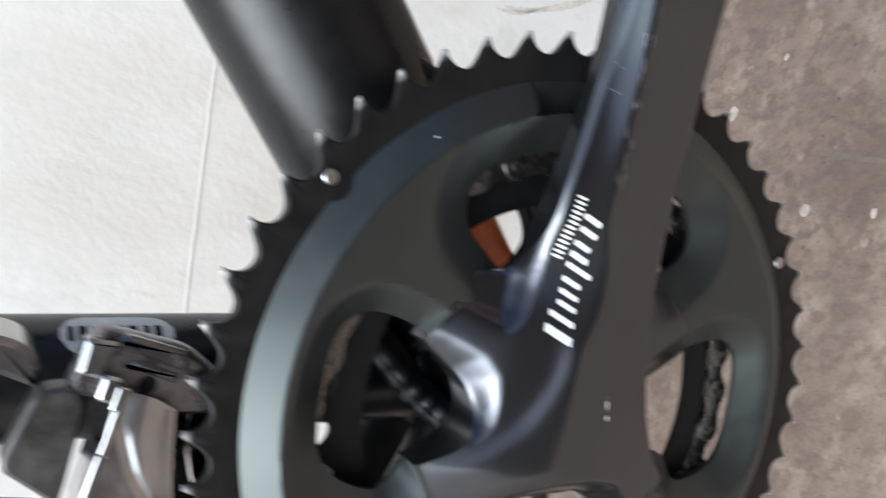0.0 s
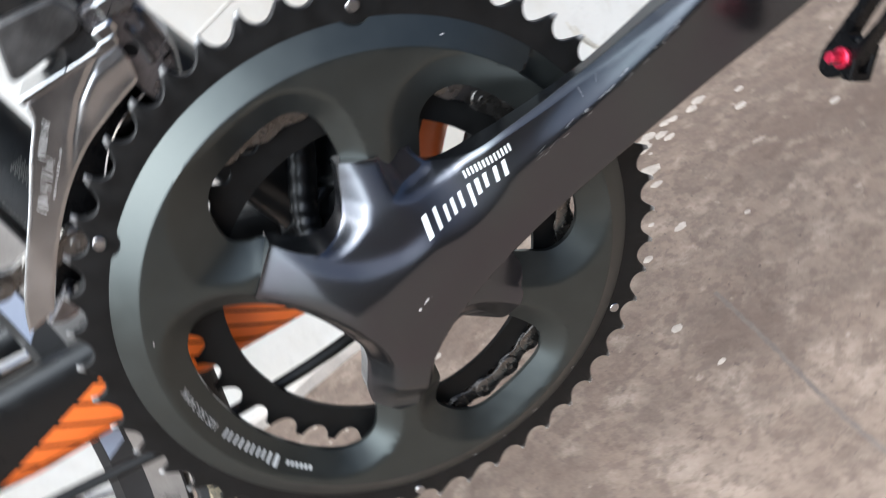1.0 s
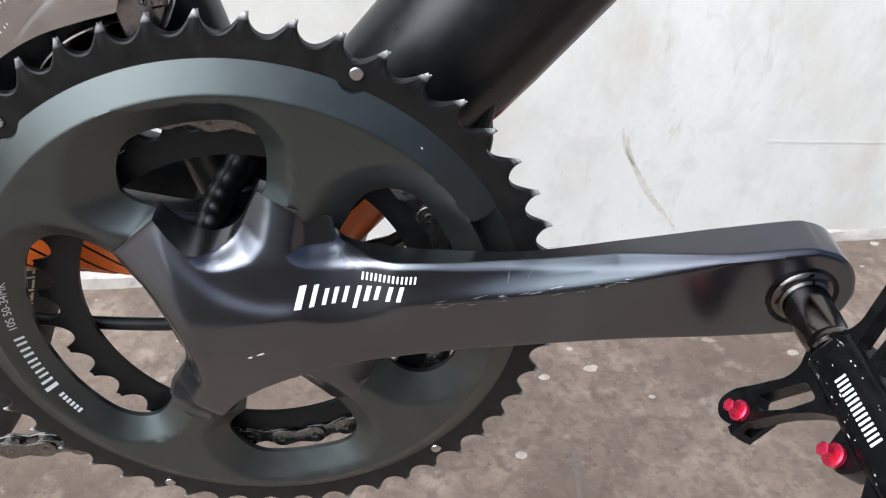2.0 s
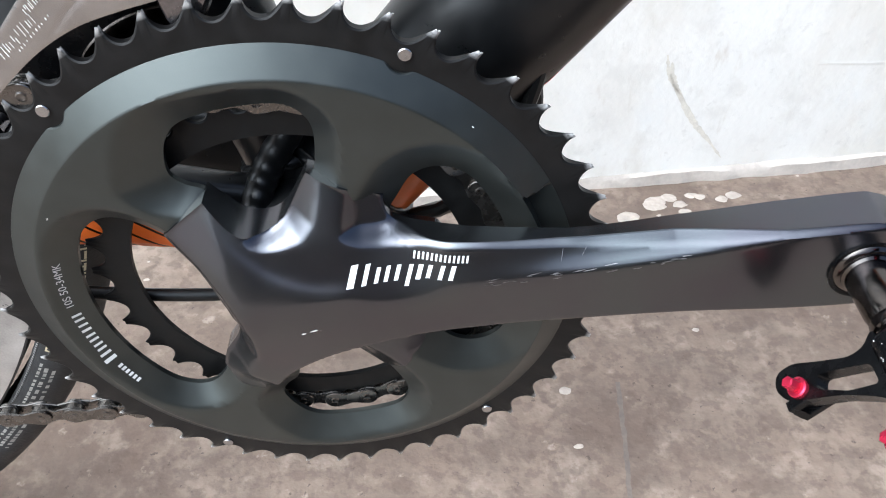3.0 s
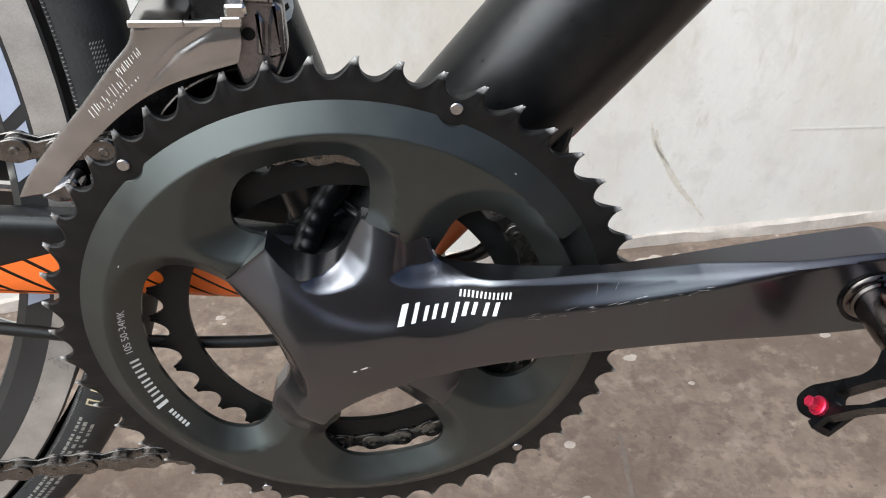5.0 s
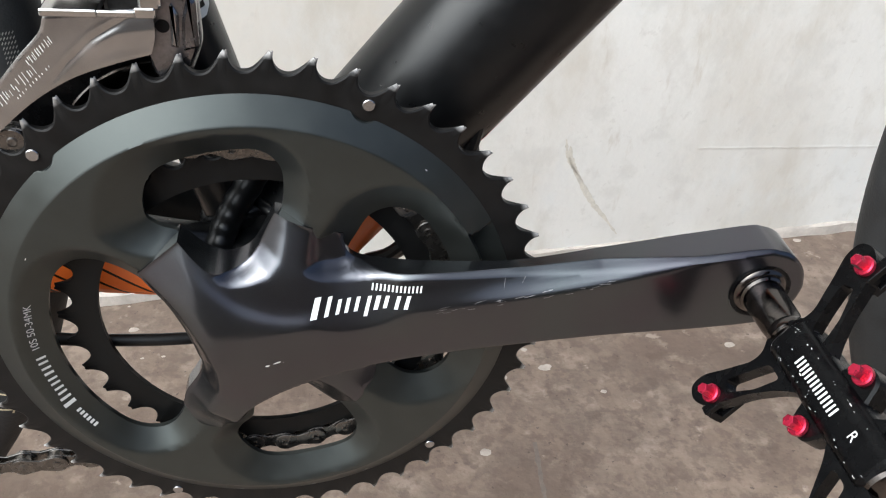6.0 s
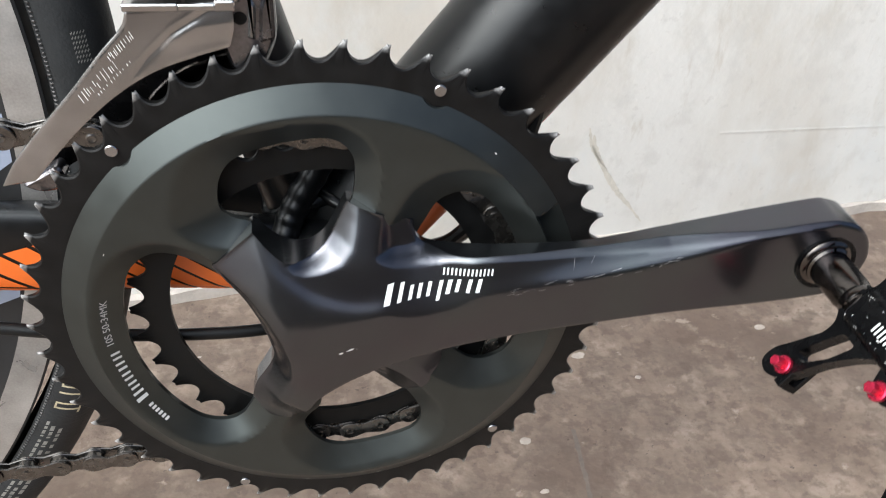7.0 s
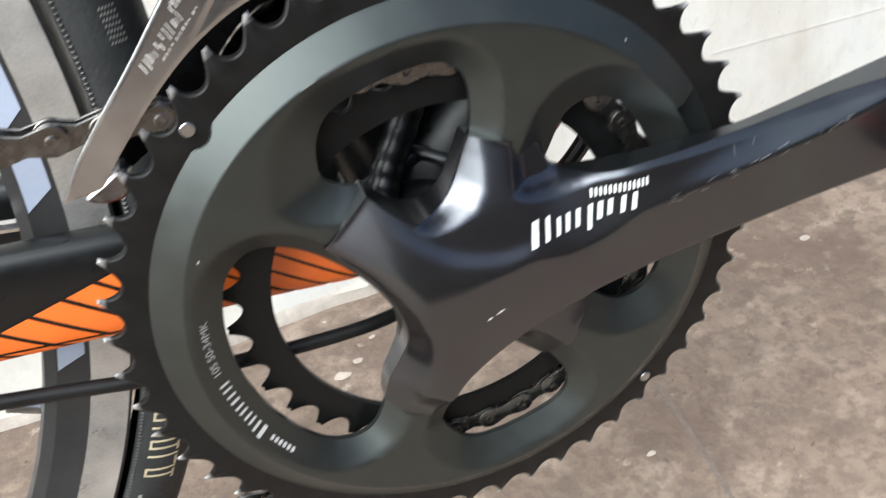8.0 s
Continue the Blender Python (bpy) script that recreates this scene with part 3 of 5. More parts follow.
ARM_OUT = [(172, 12.8), (150, 13.4), (120, 14.5), (100, 15.7), (90, 16.9), (75, 19.0), (60, 21.6), (50, 22.8), (42, 24.3), (37.6, 27), (36.5, 31), (37, 34, 1), (27.5, 41), (17, 47.3, 1), (14.2, 43.8), (9.8, 38), (6.4, 34.4), (2.4, 32.2), (-2.2, 31.8), (-6.8, 33.8), (-10.6, 38), (-15, 45.6, 1), (-23.3, 40.8), (-31.6, 35.6, 1), (-28.6, 29.8), (-25.3, 24), (-22.7, 17.6), (-21.2, 10), (-21, 2), (-22, -5), (-25, -11.5), (-29.5, -17), (-33.5, -21.5), (-37, -28.5, 1), (-32, -36.5), (-24, -42, 1), (-17, -37), (-9, -30), (0, -24.8), (10, -21), (20, -18.8), (35, -17), (60, -16), (90, -15.5), (120, -16.5), (150, -18.3), (172, -19.5), (178, -18.3), (183.5, -14.5), (187, -8.5), (187.6, -3.5), (186.6, 2), (183, 7.9), (178, 11.2)]


def cornered(pts, step=1.0):
    """A dense closed outline: smooth between the points that carry a mark, cornered at those."""
    n = len(pts)
    start = next((i for i, p in enumerate(pts) if len(p) > 2), None)
    if start is None:
        return spline([p[:2] for p in pts], 8)
    order = [pts[(start + i) % n] for i in range(n)] + [pts[start]]
    out, run = [], [order[0][:2]]
    for p in order[1:]:
        run.append(p[:2])
        if len(p) > 2:
            s = spline(run, 12, False)
            out.extend(s[:-1])
            run = [p[:2]]
    q = np.array(out)
    q = np.vstack([q, q[:1]])
    d = np.r_[0, np.cumsum(np.linalg.norm(np.diff(q, axis=0), axis=1))]
    s = np.linspace(0, d[-1], int(d[-1] / step), endpoint=False)
    return np.stack([np.interp(s, d, q[:, 0]), np.interp(s, d, q[:, 1])], 1)


def relief(outline, height, back, grid, drop, rows=(0.25, 0.7)):
    """A body with a curved outer face over an outline: drop(u, v) is how far its rounded edges fall there."""
    from mathutils.geometry import delaunay_2d_cdt
    o = ccw(outline)
    pts = [o]
    for f in rows:
        q = inset(o, f)
        pts.append(q[within(q[:, 0], q[:, 1], o) & (line_distance(q[:, 0], q[:, 1], o)[0] > 0.9 * f)])
    lo, hi = o.min(0), o.max(0)
    gx, gy = np.meshgrid(np.arange(lo[0], hi[0], grid), np.arange(lo[1], hi[1], grid))
    g = np.stack([gx.ravel() + 0.13, gy.ravel() + 0.07], 1)
    g = g[within(g[:, 0], g[:, 1], o)]
    pts.append(g[line_distance(g[:, 0], g[:, 1], o)[0] > rows[-1] + 0.4 * grid])
    n = len(o)
    v2, e2, f2, ov, oe, of = delaunay_2d_cdt([Vector(map(float, q)) for q in np.vstack(pts)], [(i, (i + 1) % n) for i in range(n)], [], 0, 1e-6)
    v = np.array([(a.x, a.y) for a in v2])
    cen = np.array([v[list(f)].mean(0) for f in f2])
    ok = within(cen[:, 0], cen[:, 1], o)
    faces = [tuple(f) for f, k in zip(f2, ok) if k]
    h = height(v[:, 0], v[:, 1]) - drop(v[:, 0], v[:, 1])
    b = np.minimum(back(v[:, 0], v[:, 1]), h - 0.3)
    m = len(v)
    verts = [(x, y, z) for (x, y), z in zip(v, h)] + [(x, y, z) for (x, y), z in zip(v, b)]
    verts += [(x, y, z - 0.15) for x, y, z in verts[:n]] + [(x, y, z + 0.1) for x, y, z in verts[m:m + n]]
    faces += [tuple(i + m for i in f[::-1]) for f in faces]
    for a, b in ((0, 2 * m), (2 * m, 2 * m + n), (2 * m + n, m)):
        faces += [(a + i, a + (i + 1) % n, b + (i + 1) % n, b + i) for i in range(n)]
    return verts, faces


# rounded edges of the arm: place, width, depth, roundness
EDGES = [
    [(187.6, -3.5, 1.6, 1.2, 1.6), (172, 12.8, 1.6, 1.2, 1.6), (150, 13.4, 1.6, 1.4, 1.4), (120, 14.5, 2.2, 3.4, 1.0), (100, 15.7, 1.8, 2.4, 1.1), (90, 16.9, 1.6, 1.8, 1.3), (66, 20.6, 1.6, 1.4, 1.5), (54, 22.4, 1.6, 1.4, 1.5), (42, 24.3, 1.5, 1.0, 1.4), (37.6, 27, 1.2, 0.6, 1.4), (37, 34, 1.2, 0.6, 1.4)],
    [(-24, -42, 2.4, 2.4, 1.2), (-9, -30, 3.4, 5.6, 1.1), (35, -17, 2.8, 4.4, 1.15), (90, -15.5, 1.8, 1.8, 1.5), (172, -19.5, 1.6, 1.2, 1.6), (187.6, -3.5, 1.6, 1.2, 1.6)],
]
# slopes that rise from the outline in the notch and at the rear: place, height at the outline, steepness
SLOPED = [
    [(17, 47.3, 3.2, 0.85), (14.2, 43.8, 3.4, 0.9), (9.8, 38, 4.0, 1.05), (6.4, 34.4, 4.8, 1.35), (2.4, 32.2, 5.6, 2.2), (-2.2, 31.8, 8.0, 2.6), (-6.8, 33.8, 12.4, 2.6), (-10.6, 38, 10.6, 2.6), (-15, 45.6, 7.6, 2.6)],
    [(-31.6, 35.6, 6.2, 1.3), (-28.6, 29.8, 7.6, 1.5), (-25.3, 24, 9.6, 1.6), (-22.7, 17.6, 11.8, 1.6), (-21.2, 10, 13.0, 1.5), (-21, 2, 12.2, 1.5), (-22, -5, 8.6, 1.7), (-25, -11.5, 5.4, 1.5), (-29.5, -17, 4.4, 1.25), (-33.5, -21.5, 4.0, 1.0), (-37, -28.5, 3.6, 0.8)],
]
CRANK_LINE = cornered(ARM_OUT, 0.8)


def edge_runs(sides):
    """Each side of the outline between two lobe ends, with its numbers at every point."""
    runs, n = [], len(CRANK_LINE)
    at = lambda p: int(np.argmin(np.hypot(CRANK_LINE[:, 0] - p[0], CRANK_LINE[:, 1] - p[1])))
    for side in sides:
        keys = [at(p) for p in side]
        for i in range(1, len(keys)):
            while keys[i] < keys[i - 1]:
                keys[i] += n
        index = np.arange(keys[0], keys[-1] + 1)
        k = np.array(side)
        line = CRANK_LINE[index % n]
        # runs that stop at a lobe's end go straight on past it
        a, b = line[0] + (line[0] - line[3]) * 3, line[-1] + (line[-1] - line[-4]) * 3
        line = np.vstack([a, line, b])
        runs.append((line, [np.r_[c[0], c, c[-1]] for c in (np.interp(index, keys, k[:, q]) for q in range(2, k.shape[1]))]))
    return runs


LOBE_ENDS = [[(37, 34), (17, 47.3)], [(-15, 45.6), (-31.6, 35.6)], [(-37, -28.5), (-24, -42)]]


def end_caps(u, v):
    """Height to which the ends of the lobes hold the face down, by the distance from them."""
    front, rear, under = (line_distance(u, v, np.array(end), False)[0] for end in LOBE_ENDS)
    return np.minimum.reduce([7.2 + 0.5 * front, 7.4 + 0.55 * rear, 7.3 + 0.3 * under + 0.035 * under ** 2])


def edge_drop(u, v):
    out = np.zeros(np.shape(u))
    for line, (wide, deep, power) in edge_runs(EDGES):
        d, place = line_distance(u, v, line, False)
        w, h, p = (np.interp(place, np.arange(len(line)), c) for c in (wide, deep, power))
        out = np.maximum(out, h * np.clip(1 - d / w, 0, 1) ** p)
    return out


def shaped(u, v):
    """The crank's face with its sloping sides, and the scoop between the arm and the lobe in front of it."""
    face = low(arm_height(u, v), end_caps(u, v), 0.8)
    brink = np.interp(u, [20, 24, 27.9, 34, 42.6, 50], [29.5, 27, 25.0, 23.4, 22.4, 23.4])
    wall = face - 2.4 * (v - brink)
    floor = 6.3 + 0.25 * (36 - u) - 0.24 * (v - 25)
    side = face - 0.8 * (u - 21.3 - 0.4 * (v - 27))
    scoop = -low(low(-floor, -side, 1.0), -wall, 1.6)
    face = np.where((u > 18) & (v > 15), low(face, scoop, 0.5), face)
    # its end falls with the plate towards the opening
    d = line_distance(u, v, np.array(LOBE_ENDS[0]), False)[0]
    face = np.where((u > 22) & (v > 24), low(face, plate_height(u, v) + 0.5 + 0.8 * d + 8 * (1 - smooth_step(22, 29, u)), 0.6), face)
    for (line, (foot, steep)), r in zip(edge_runs(SLOPED), (0.6, 1.2)):
        d, place = line_distance(u, v, line, False)
        at = np.arange(len(line))
        rise = np.interp(place, at, foot) + np.interp(place, at, steep) * d
        face = np.where(d < 25, low(face, rise, r), face)
    return face


arm_face = Field(shaped, (-50, -50), (195, 56), 0.5, 0.55)
arm_edge = Field(edge_drop, (-50, -50), (195, 56), 0.6, 0.45)
arm = part("crank_arm", make("crank_arm", *relief(CRANK_LINE, arm_face, lambda u, v: np.interp(u, U, W_BACK), 0.95, edge_drop, (0.3, 0.8, 1.5, 2.3)), CRANK, ARM, 38), bicycle, "satin dark anodised crank arm with scratches")
# lower level of the spider, under the arm
LOBE = [(34, 18), (34, 30), (26, 37), (17, 41), (8, 25), (-6, 25), (-14, 37), (-22, 37), (-26, 31), (-20, 15), (-18, 0), (-20, -13), (-32, -28), (-29, -34), (-23, -38), (-12, -32), (8, -31), (17, -40), (27, -37), (33, -30), (35, -20), (50, -12), (50, 12)]
FORK = [(4, -12), (8, -34), (17, -46.8), (27, -40.5), (36, -31.5), (37, -22), (52, -10), (30, -6)]
spider = part("spider", make("spider", *slab(spline_round(LOBE, 3), [(0, -8), (0, 0.5), (0.5, 1.0)]), CRANK, ARM, 30), arm, "dark spider that carries the chainrings")
part("spider_lobe", make("spider_lobe", *relief(np.array(spline_round(FORK, 2.5)), lambda u, v: plate_height(u, v) + 0.3, lambda u, v: np.full(np.shape(u), -8.0), 1.1, lambda u, v: 0 * u), CRANK, ARM, 30), arm, "dark lobe of the spider beneath the arm")


def on_arm(u, v, lift=0.08):
    return float(arm_face(u, v) - arm_edge(u, v)) + lift


def slanted(x0, x1, y0, y1, slant=0.25, cells=4):
    """A slanted bar on the arm's face."""
    verts, faces = [], []
    for j in range(cells + 1):
        y = y0 + (y1 - y0) * j / cells
        for i in range(cells + 1):
            x = x0 + (x1 - x0) * i / cells + slant * (y - y0)
            verts.append((x, y))
    for j in range(cells):
        for i in range(cells):
            k = j * (cells + 1) + i
            faces.append((k, k + 1, k + cells + 2, k + cells + 1))
    return verts, faces


def arm_print(name, bars, label, origin, turn, mat):
    pieces = []
    c, s = math.cos(turn), math.sin(turn)
    for b in bars:
        v, f = slanted(*b)
        w = [(origin[0] + x * c - y * s, origin[1] + x * s + y * c) for x, y in v]
        pieces.append(([(x, y, on_arm(x, y)) for x, y in w], f))
    part(name, make(name, *joined(*pieces), mat, ARM, 0), arm, label)


MARK = [(x, x + w, y, h, 0.42) for x, w, y, h in ((0, 2.2, 0, 6.6), (4.6, 1.5, 0, 6.0), (8.4, 1.3, 0, 4.4), (11.4, 1.3, 0, 4.4), (14.6, 1.3, 0, 4.4), (17.6, 1.3, -1.8, 4.4), (21.2, 1.5, 0, 4.4), (24.4, 1.3, 0.4, 4.4), (28.0, 1.3, 0, 4.4), (31.2, 1.4, 0, 4.4))]
arm_print("logo", MARK, "white slanted maker's mark", (20.8, 13.3), radians(-3.6), PRINT)
arm_print("logo", [(k * 1.32, k * 1.32 + 0.62, 0.1, 2.4, 0.2) for k in range(13)], "small white maker's mark", (42.6, 18.0), radians(-7.5), PRINT)


def scratch(u0, v0, u1, v1, width, name="scratch"):
    pieces = []
    n = max(4, int(math.hypot(u1 - u0, v1 - v0) / 1.5))
    d = Vector((u1 - u0, v1 - v0)).normalized()
    vs, fs = [], []
    for i in range(n + 1):
        t = i / n
        u, v = u0 + (u1 - u0) * t, v0 + (v1 - v0) * t
        w = width * (0.3 + random.random()) * (1 - abs(2 * t - 1) ** 3 * 0.8)
        for s in (-0.5, 0.5):
            a, b = u - d.y * s * w, v + d.x * s * w
            vs.append((a, b, on_arm(a, b, 0.05)))
    for i in range(n):
        fs.append((2 * i, 2 * i + 1, 2 * i + 3, 2 * i + 2))
    return vs, fs


random.seed(11)
marks = [scratch(1.5, -2.9, 3.2, -2.7, 0.7), scratch(4.4, -2.3, 7.2, -1.7, 0.8), scratch(7.8, -2.3, 8.2, -2.3, 0.4)]
for k in range(26):
    u = 62 + 62 * random.random() ** 1.2
    v = float(np.interp(u, U, V_CREASE)) + random.uniform(-1.2, 1.0)
    ln = random.uniform(0.6, 4.5)
    marks.append(scratch(u, v, u + ln, v + ln * random.uniform(-0.05, 0.12), random.uniform(0.12, 0.35)))
for k in range(2):
    u = 84 + 16 * random.random()
    v = float(np.interp(u, U, V_CREASE)) + random.uniform(1.5, 6)
    marks.append(scratch(u, v, u + random.uniform(-1.5, 3), v + random.uniform(1, 4), 0.15))
for mark in marks:
    part("scratch", make("scratch", *mark, ETCH if mark is marks[0] or mark is marks[1] else SCRATCH, ARM, 0), arm, "pale scratch in the anodised finish")


def on_plate(x, y):
    return x, y, float(plate_height(x, y)) + 0.14


def arc_print(bars):
    """Bars (from, to, low, high) bent round the axle: degrees and radii."""
    pieces = []
    for a0, a1, lo, hi in bars:
        n = 4
        vs, fs = [], []
        for i in range(n + 1):
            a = radians(a0 + (a1 - a0) * i / n)
            for j in range(n + 1):
                r = lo + (hi - lo) * j / n
                vs.append(on_plate(r * math.cos(a), r * math.sin(a)))
        for i in range(n):
            for j in range(n):
                q = i * (n + 1) + j
                fs.append((q, q + 1, q + n + 2, q + n + 1))
        pieces.append((vs, fs))
    return joined(*pieces)


MARK = [(-166.6 - a, -166.6 - a - w, 75.3, 78.2 + h) for a, w, h in ((0, 1.2, 1.0), (2.4, 0.8, 0.6), (4.4, 0.7, 0), (6.1, 0.7, 0), (8.0, 0.7, 0), (9.7, 0.7, 0), (11.7, 0.8, 0), (13.6, 0.7, 0), (15.6, 0.7, 0), (17.3, 0.7, 0))]
part("logo", make("logo", *arc_print(MARK), PALEPRINT, ARM, 0), ring, "pale maker's mark on the plate")
part("logo", make("logo", *arc_print([(-156.6 - k * 1.35, -156.6 - k * 1.35 - 0.8, 76.0, 77.5) for k in range(6)]), PALEPRINT, ARM, 0), ring, "small pale maker's mark")


for a, r, w, h in ((-90.8, 88.9, 1.3, 0.35), (-110, 89.3, 1.0, 0.3), (-76, 88.6, 0.7, 0.4), (-101, 89.6, 0.5, 0.3), (38, 86, 0.5, 0.15), (142, 79.5, 0.6, 0.15)):
    c, q = math.cos(radians(a)), math.sin(radians(a))
    at = lambda d, e: ((r + e) * c - d * q, (r + e) * q + d * c, float(np.clip(1.4 + 5.0 * (90.4 - r - e) / 8.4, 0, 6.4)) + 0.06)
    part("chip", make("chip", [at(-w, 0), at(-0.2 * w, -h), at(w, -0.3 * h), at(0.6 * w, h), at(-0.5 * w, h)], [(0, 1, 2, 3, 4)], ETCH, ARM, 0), ring, "bright chip in the plate's edge")


def lettering(text, size):
    """Flat triangles of a text with its width, in the font's own plane."""
    c = bpy.data.curves.new("text", "FONT")
    c.body, c.size = text, size
    ob = bpy.data.objects.new("text", c)
    scene.collection.objects.link(ob)
    dg = bpy.context.evaluated_depsgraph_get()
    me = bpy.data.meshes.new_from_object(ob.evaluated_get(dg))
    bm = bmesh.new()
    bm.from_mesh(me)
    bmesh.ops.triangulate(bm, faces=bm.faces)
    bm.verts.ensure_lookup_table()
    vs = [(v.co.x, v.co.y) for v in bm.verts]
    fs = [tuple(v.index for v in f.verts) for f in bm.faces]
    bm.free()
    bpy.data.objects.remove(ob)
    bpy.data.meshes.remove(me)
    bpy.data.curves.remove(c)
    return vs, fs


vs, fs = lettering("10S 50-34MK", 3.1)
wide = max(v[0] for v in vs)
bent = []
for x, y in vs:
    a, r = radians(173.0 - 15.5 * x / wide), 76.0 + y
    bent.append(on_plate(r * math.cos(a), r * math.sin(a)))
part("lettering", make("lettering", bent, fs, PALEPRINT, ARM, 0), ring, "pale lettering on the plate")

# ---- pedal axle seat and pedal ----
AX = (171.8, -4.0)
seat = Matrix.Translation((AX[0], AX[1], 0))
part("axle_washer", make("axle_washer", *moved(turned([(7.2, 27.0), (9.0, 27.0), (9.2, 27.5), (8.6, 28.3), (7.2, 28.8), (6.6, 28.2)], 40), seat), CHROME, ARM), arm, "worn steel washer")
# raised ring, its black stands in for the shade of a shallow recess
part("recess_shade_ring", make("recess_shade_ring", *moved(turned([(9.3, 26.4), (10.6, 26.9), (10.6, 27.7), (9.3, 27.5)], 40), seat), BLACK, ARM), arm, "raised black ring coloured as the shade of a recess round the pedal axle")
PEDAL_TURN = radians(44.0)
PED = ARM @ seat @ Matrix.Rotation(PEDAL_TURN, 4, "Z")
# pedal frame: across, up from the tread, outwards
body_o = spline_round([(-6.5, -6), (-3.5, -9), (6, -9), (9, -6), (9, 6), (6, 9), (-3.5, 9), (-6.5, 6)], 2.0, 3)
pedal = part("pedal", make("pedal", *slab(body_o, [(1.2, 54), (0, 55.5), (0, 108), (1.5, 109.5)]), BLACK, PED), bicycle, "scuffed black alloy platform pedal with red pins")
part("spindle", make("spindle", *turned([(0.01, 26), (7.6, 26), (7.6, 29.5), (6.9, 30.2), (6.6, 44), (6.0, 47), (6.6, 48), (6.6, 50.5), (6.0, 51), (6.6, 52), (6.6, 56)], 36), CHROME, PED), pedal, "worn steel pedal spindle with flats")
part("end_cap", make("end_cap", *turned([(0.01, 111.5), (5.5, 111.5), (7.2, 110.8), (7.6, 109.2)], 30), CHROME, PED), pedal, "steel end cap")


def pedal_arm(sign, w_tip, w_root):
    """A forked arm from the body out to a pin, with a slot through it."""
    tip, root = 33.5, 8.0
    d = 1 if w_tip < w_root else -1
    out = [(3.5, w_tip + 25 * d), (3.5, w_tip - 1 * d), (8, w_tip + 3 * d), (13, w_tip + 3 * d), (20, w_tip - 1 * d), (tip - 4, w_tip - 7 * d), (tip + 2, w_tip - 7 * d), (tip + 4, w_tip - 2 * d), (tip + 1, w_tip + 4 * d), (tip - 6, w_tip + 7 * d), (20, w_tip + 11 * d), (10, w_tip + 18 * d)]
    slot = [(8, w_tip + 15 * d), (8, w_tip + 8.5 * d), (14, w_tip + 5.8 * d), (23.5, w_tip + 1.2 * d), (25.5, w_tip + 5 * d), (16.5, w_tip + 12 * d)]
    o, s = ccw(spline_round(out, 3.0, 4)), ccw(spline_round(slot, 1.6, 4))
    from mathutils.geometry import delaunay_2d_cdt
    pts = [Vector(map(float, p)) for p in o] + [Vector(map(float, p)) for p in s]
    n, k = len(o), len(s)
    ed = [(i, (i + 1) % n) for i in range(n)] + [(n + i, n + (i + 1) % k) for i in range(k)]
    v, e, f, a, b, c = delaunay_2d_cdt(pts, ed, [], 1, 1e-6)
    faces = []
    hole = [Vector(map(float, p)) for p in s]
    for q in f:
        cx, cy = sum(v[i].x for i in q) / len(q), sum(v[i].y for i in q) / len(q)
        inside, r = False, hole[-1]
        for h in hole:
            if (h.y > cy) != (r.y > cy) and cx < (r.x - h.x) * (cy - h.y) / (r.y - h.y) + h.x:
                inside = not inside
            r = h
        if not inside:
            faces.append(tuple(q))
    top, low = 6.5, 1.5
    m = len(v)
    lift = lambda x: smooth_step(14, 28, x) * 1.5
    verts = [(sign * p.x, top - lift(p.x), p.y) for p in v] + [(sign * p.x, low - lift(p.x), p.y) for p in v]
    fs = faces + [tuple(i + m for i in q[::-1]) for q in faces]
    fs += [(i, (i + 1) % n, m + (i + 1) % n, m + i) for i in range(n)]
    fs += [(n + (i + 1) % k, n + i, m + n + i, m + n + (i + 1) % k) for i in range(k)]
    return verts, fs


for sign in (-1, 1):
    part("platform_arm", make("platform_arm", *pedal_arm(sign, 51, 66), BLACK, PED, 30), pedal, "black forked arm with a slot")
    part("platform_arm", make("platform_arm", *pedal_arm(sign, 115, 100), BLACK, PED, 30), pedal, "black forked arm with a slot")
    boss = slab(spline_round([(1.5 + sign * 5, 75), (1.5 + sign * 14.5, 79), (1.5 + sign * 14.5, 87), (1.5 + sign * 5, 91)], 3), [(0, -2), (0, 5.0), (0.8, 5.8)])
    part("boss", make("boss", [(x, h, w) for x, w, h in boss[0]], boss[1], BLACK, PED), pedal)
hexa = [(1.95 * math.cos(k * math.pi / 3), 1.95 * math.sin(k * math.pi / 3)) for k in range(6)]
HEX = make("hex_tip", *slab(hexa, [(0, 1.2), (0, 5.6), (0.3, 5.9)]), RED, Matrix.Scale(0.001, 4), 30)
HEX.materials.append(SCRATCH)
for p in HEX.polygons:
    p.material_index = 1 if p.normal.z < 0.5 and p.index % 3 == 0 else 0
STUD = make("pin", *joined(turned([(0.01, 0.0), (3.0, 0.0), (3.15, 0.3), (3.15, 1.6), (2.7, 2.0), (1.6, 2.0)], 28)), RED, Matrix.Scale(0.001, 4), 30)
for a, w, h in ((-30, 53, 5.0), (32, 53, 5.0), (-10.5, 83, 5.8), (13, 83, 5.8), (-30, 113, 5.0), (32, 113, 5.0)):
    m = PED @ Matrix.Translation((a, h, w)) @ Matrix.Rotation(radians(-90), 4, "X") @ Matrix.Scale(1000, 4)
    stud = part("pin", STUD, pedal, "red anodised pin", m)
    part("hex_tip", HEX, stud, "worn red hexagonal tip", m)


def pedal_print(bars, label):
    vs, fs = [], []
    for a0, a1, w0, w1 in bars:
        k = len(vs)
        vs += [(a0, 9.06, w0), (a1, 9.06, w0), (a1, 9.06, w1), (a0, 9.06, w1)]
        fs.append((k, k + 1, k + 2, k + 3))
    part("logo", make("logo", vs, fs, PRINT, PED, 0), pedal, label)


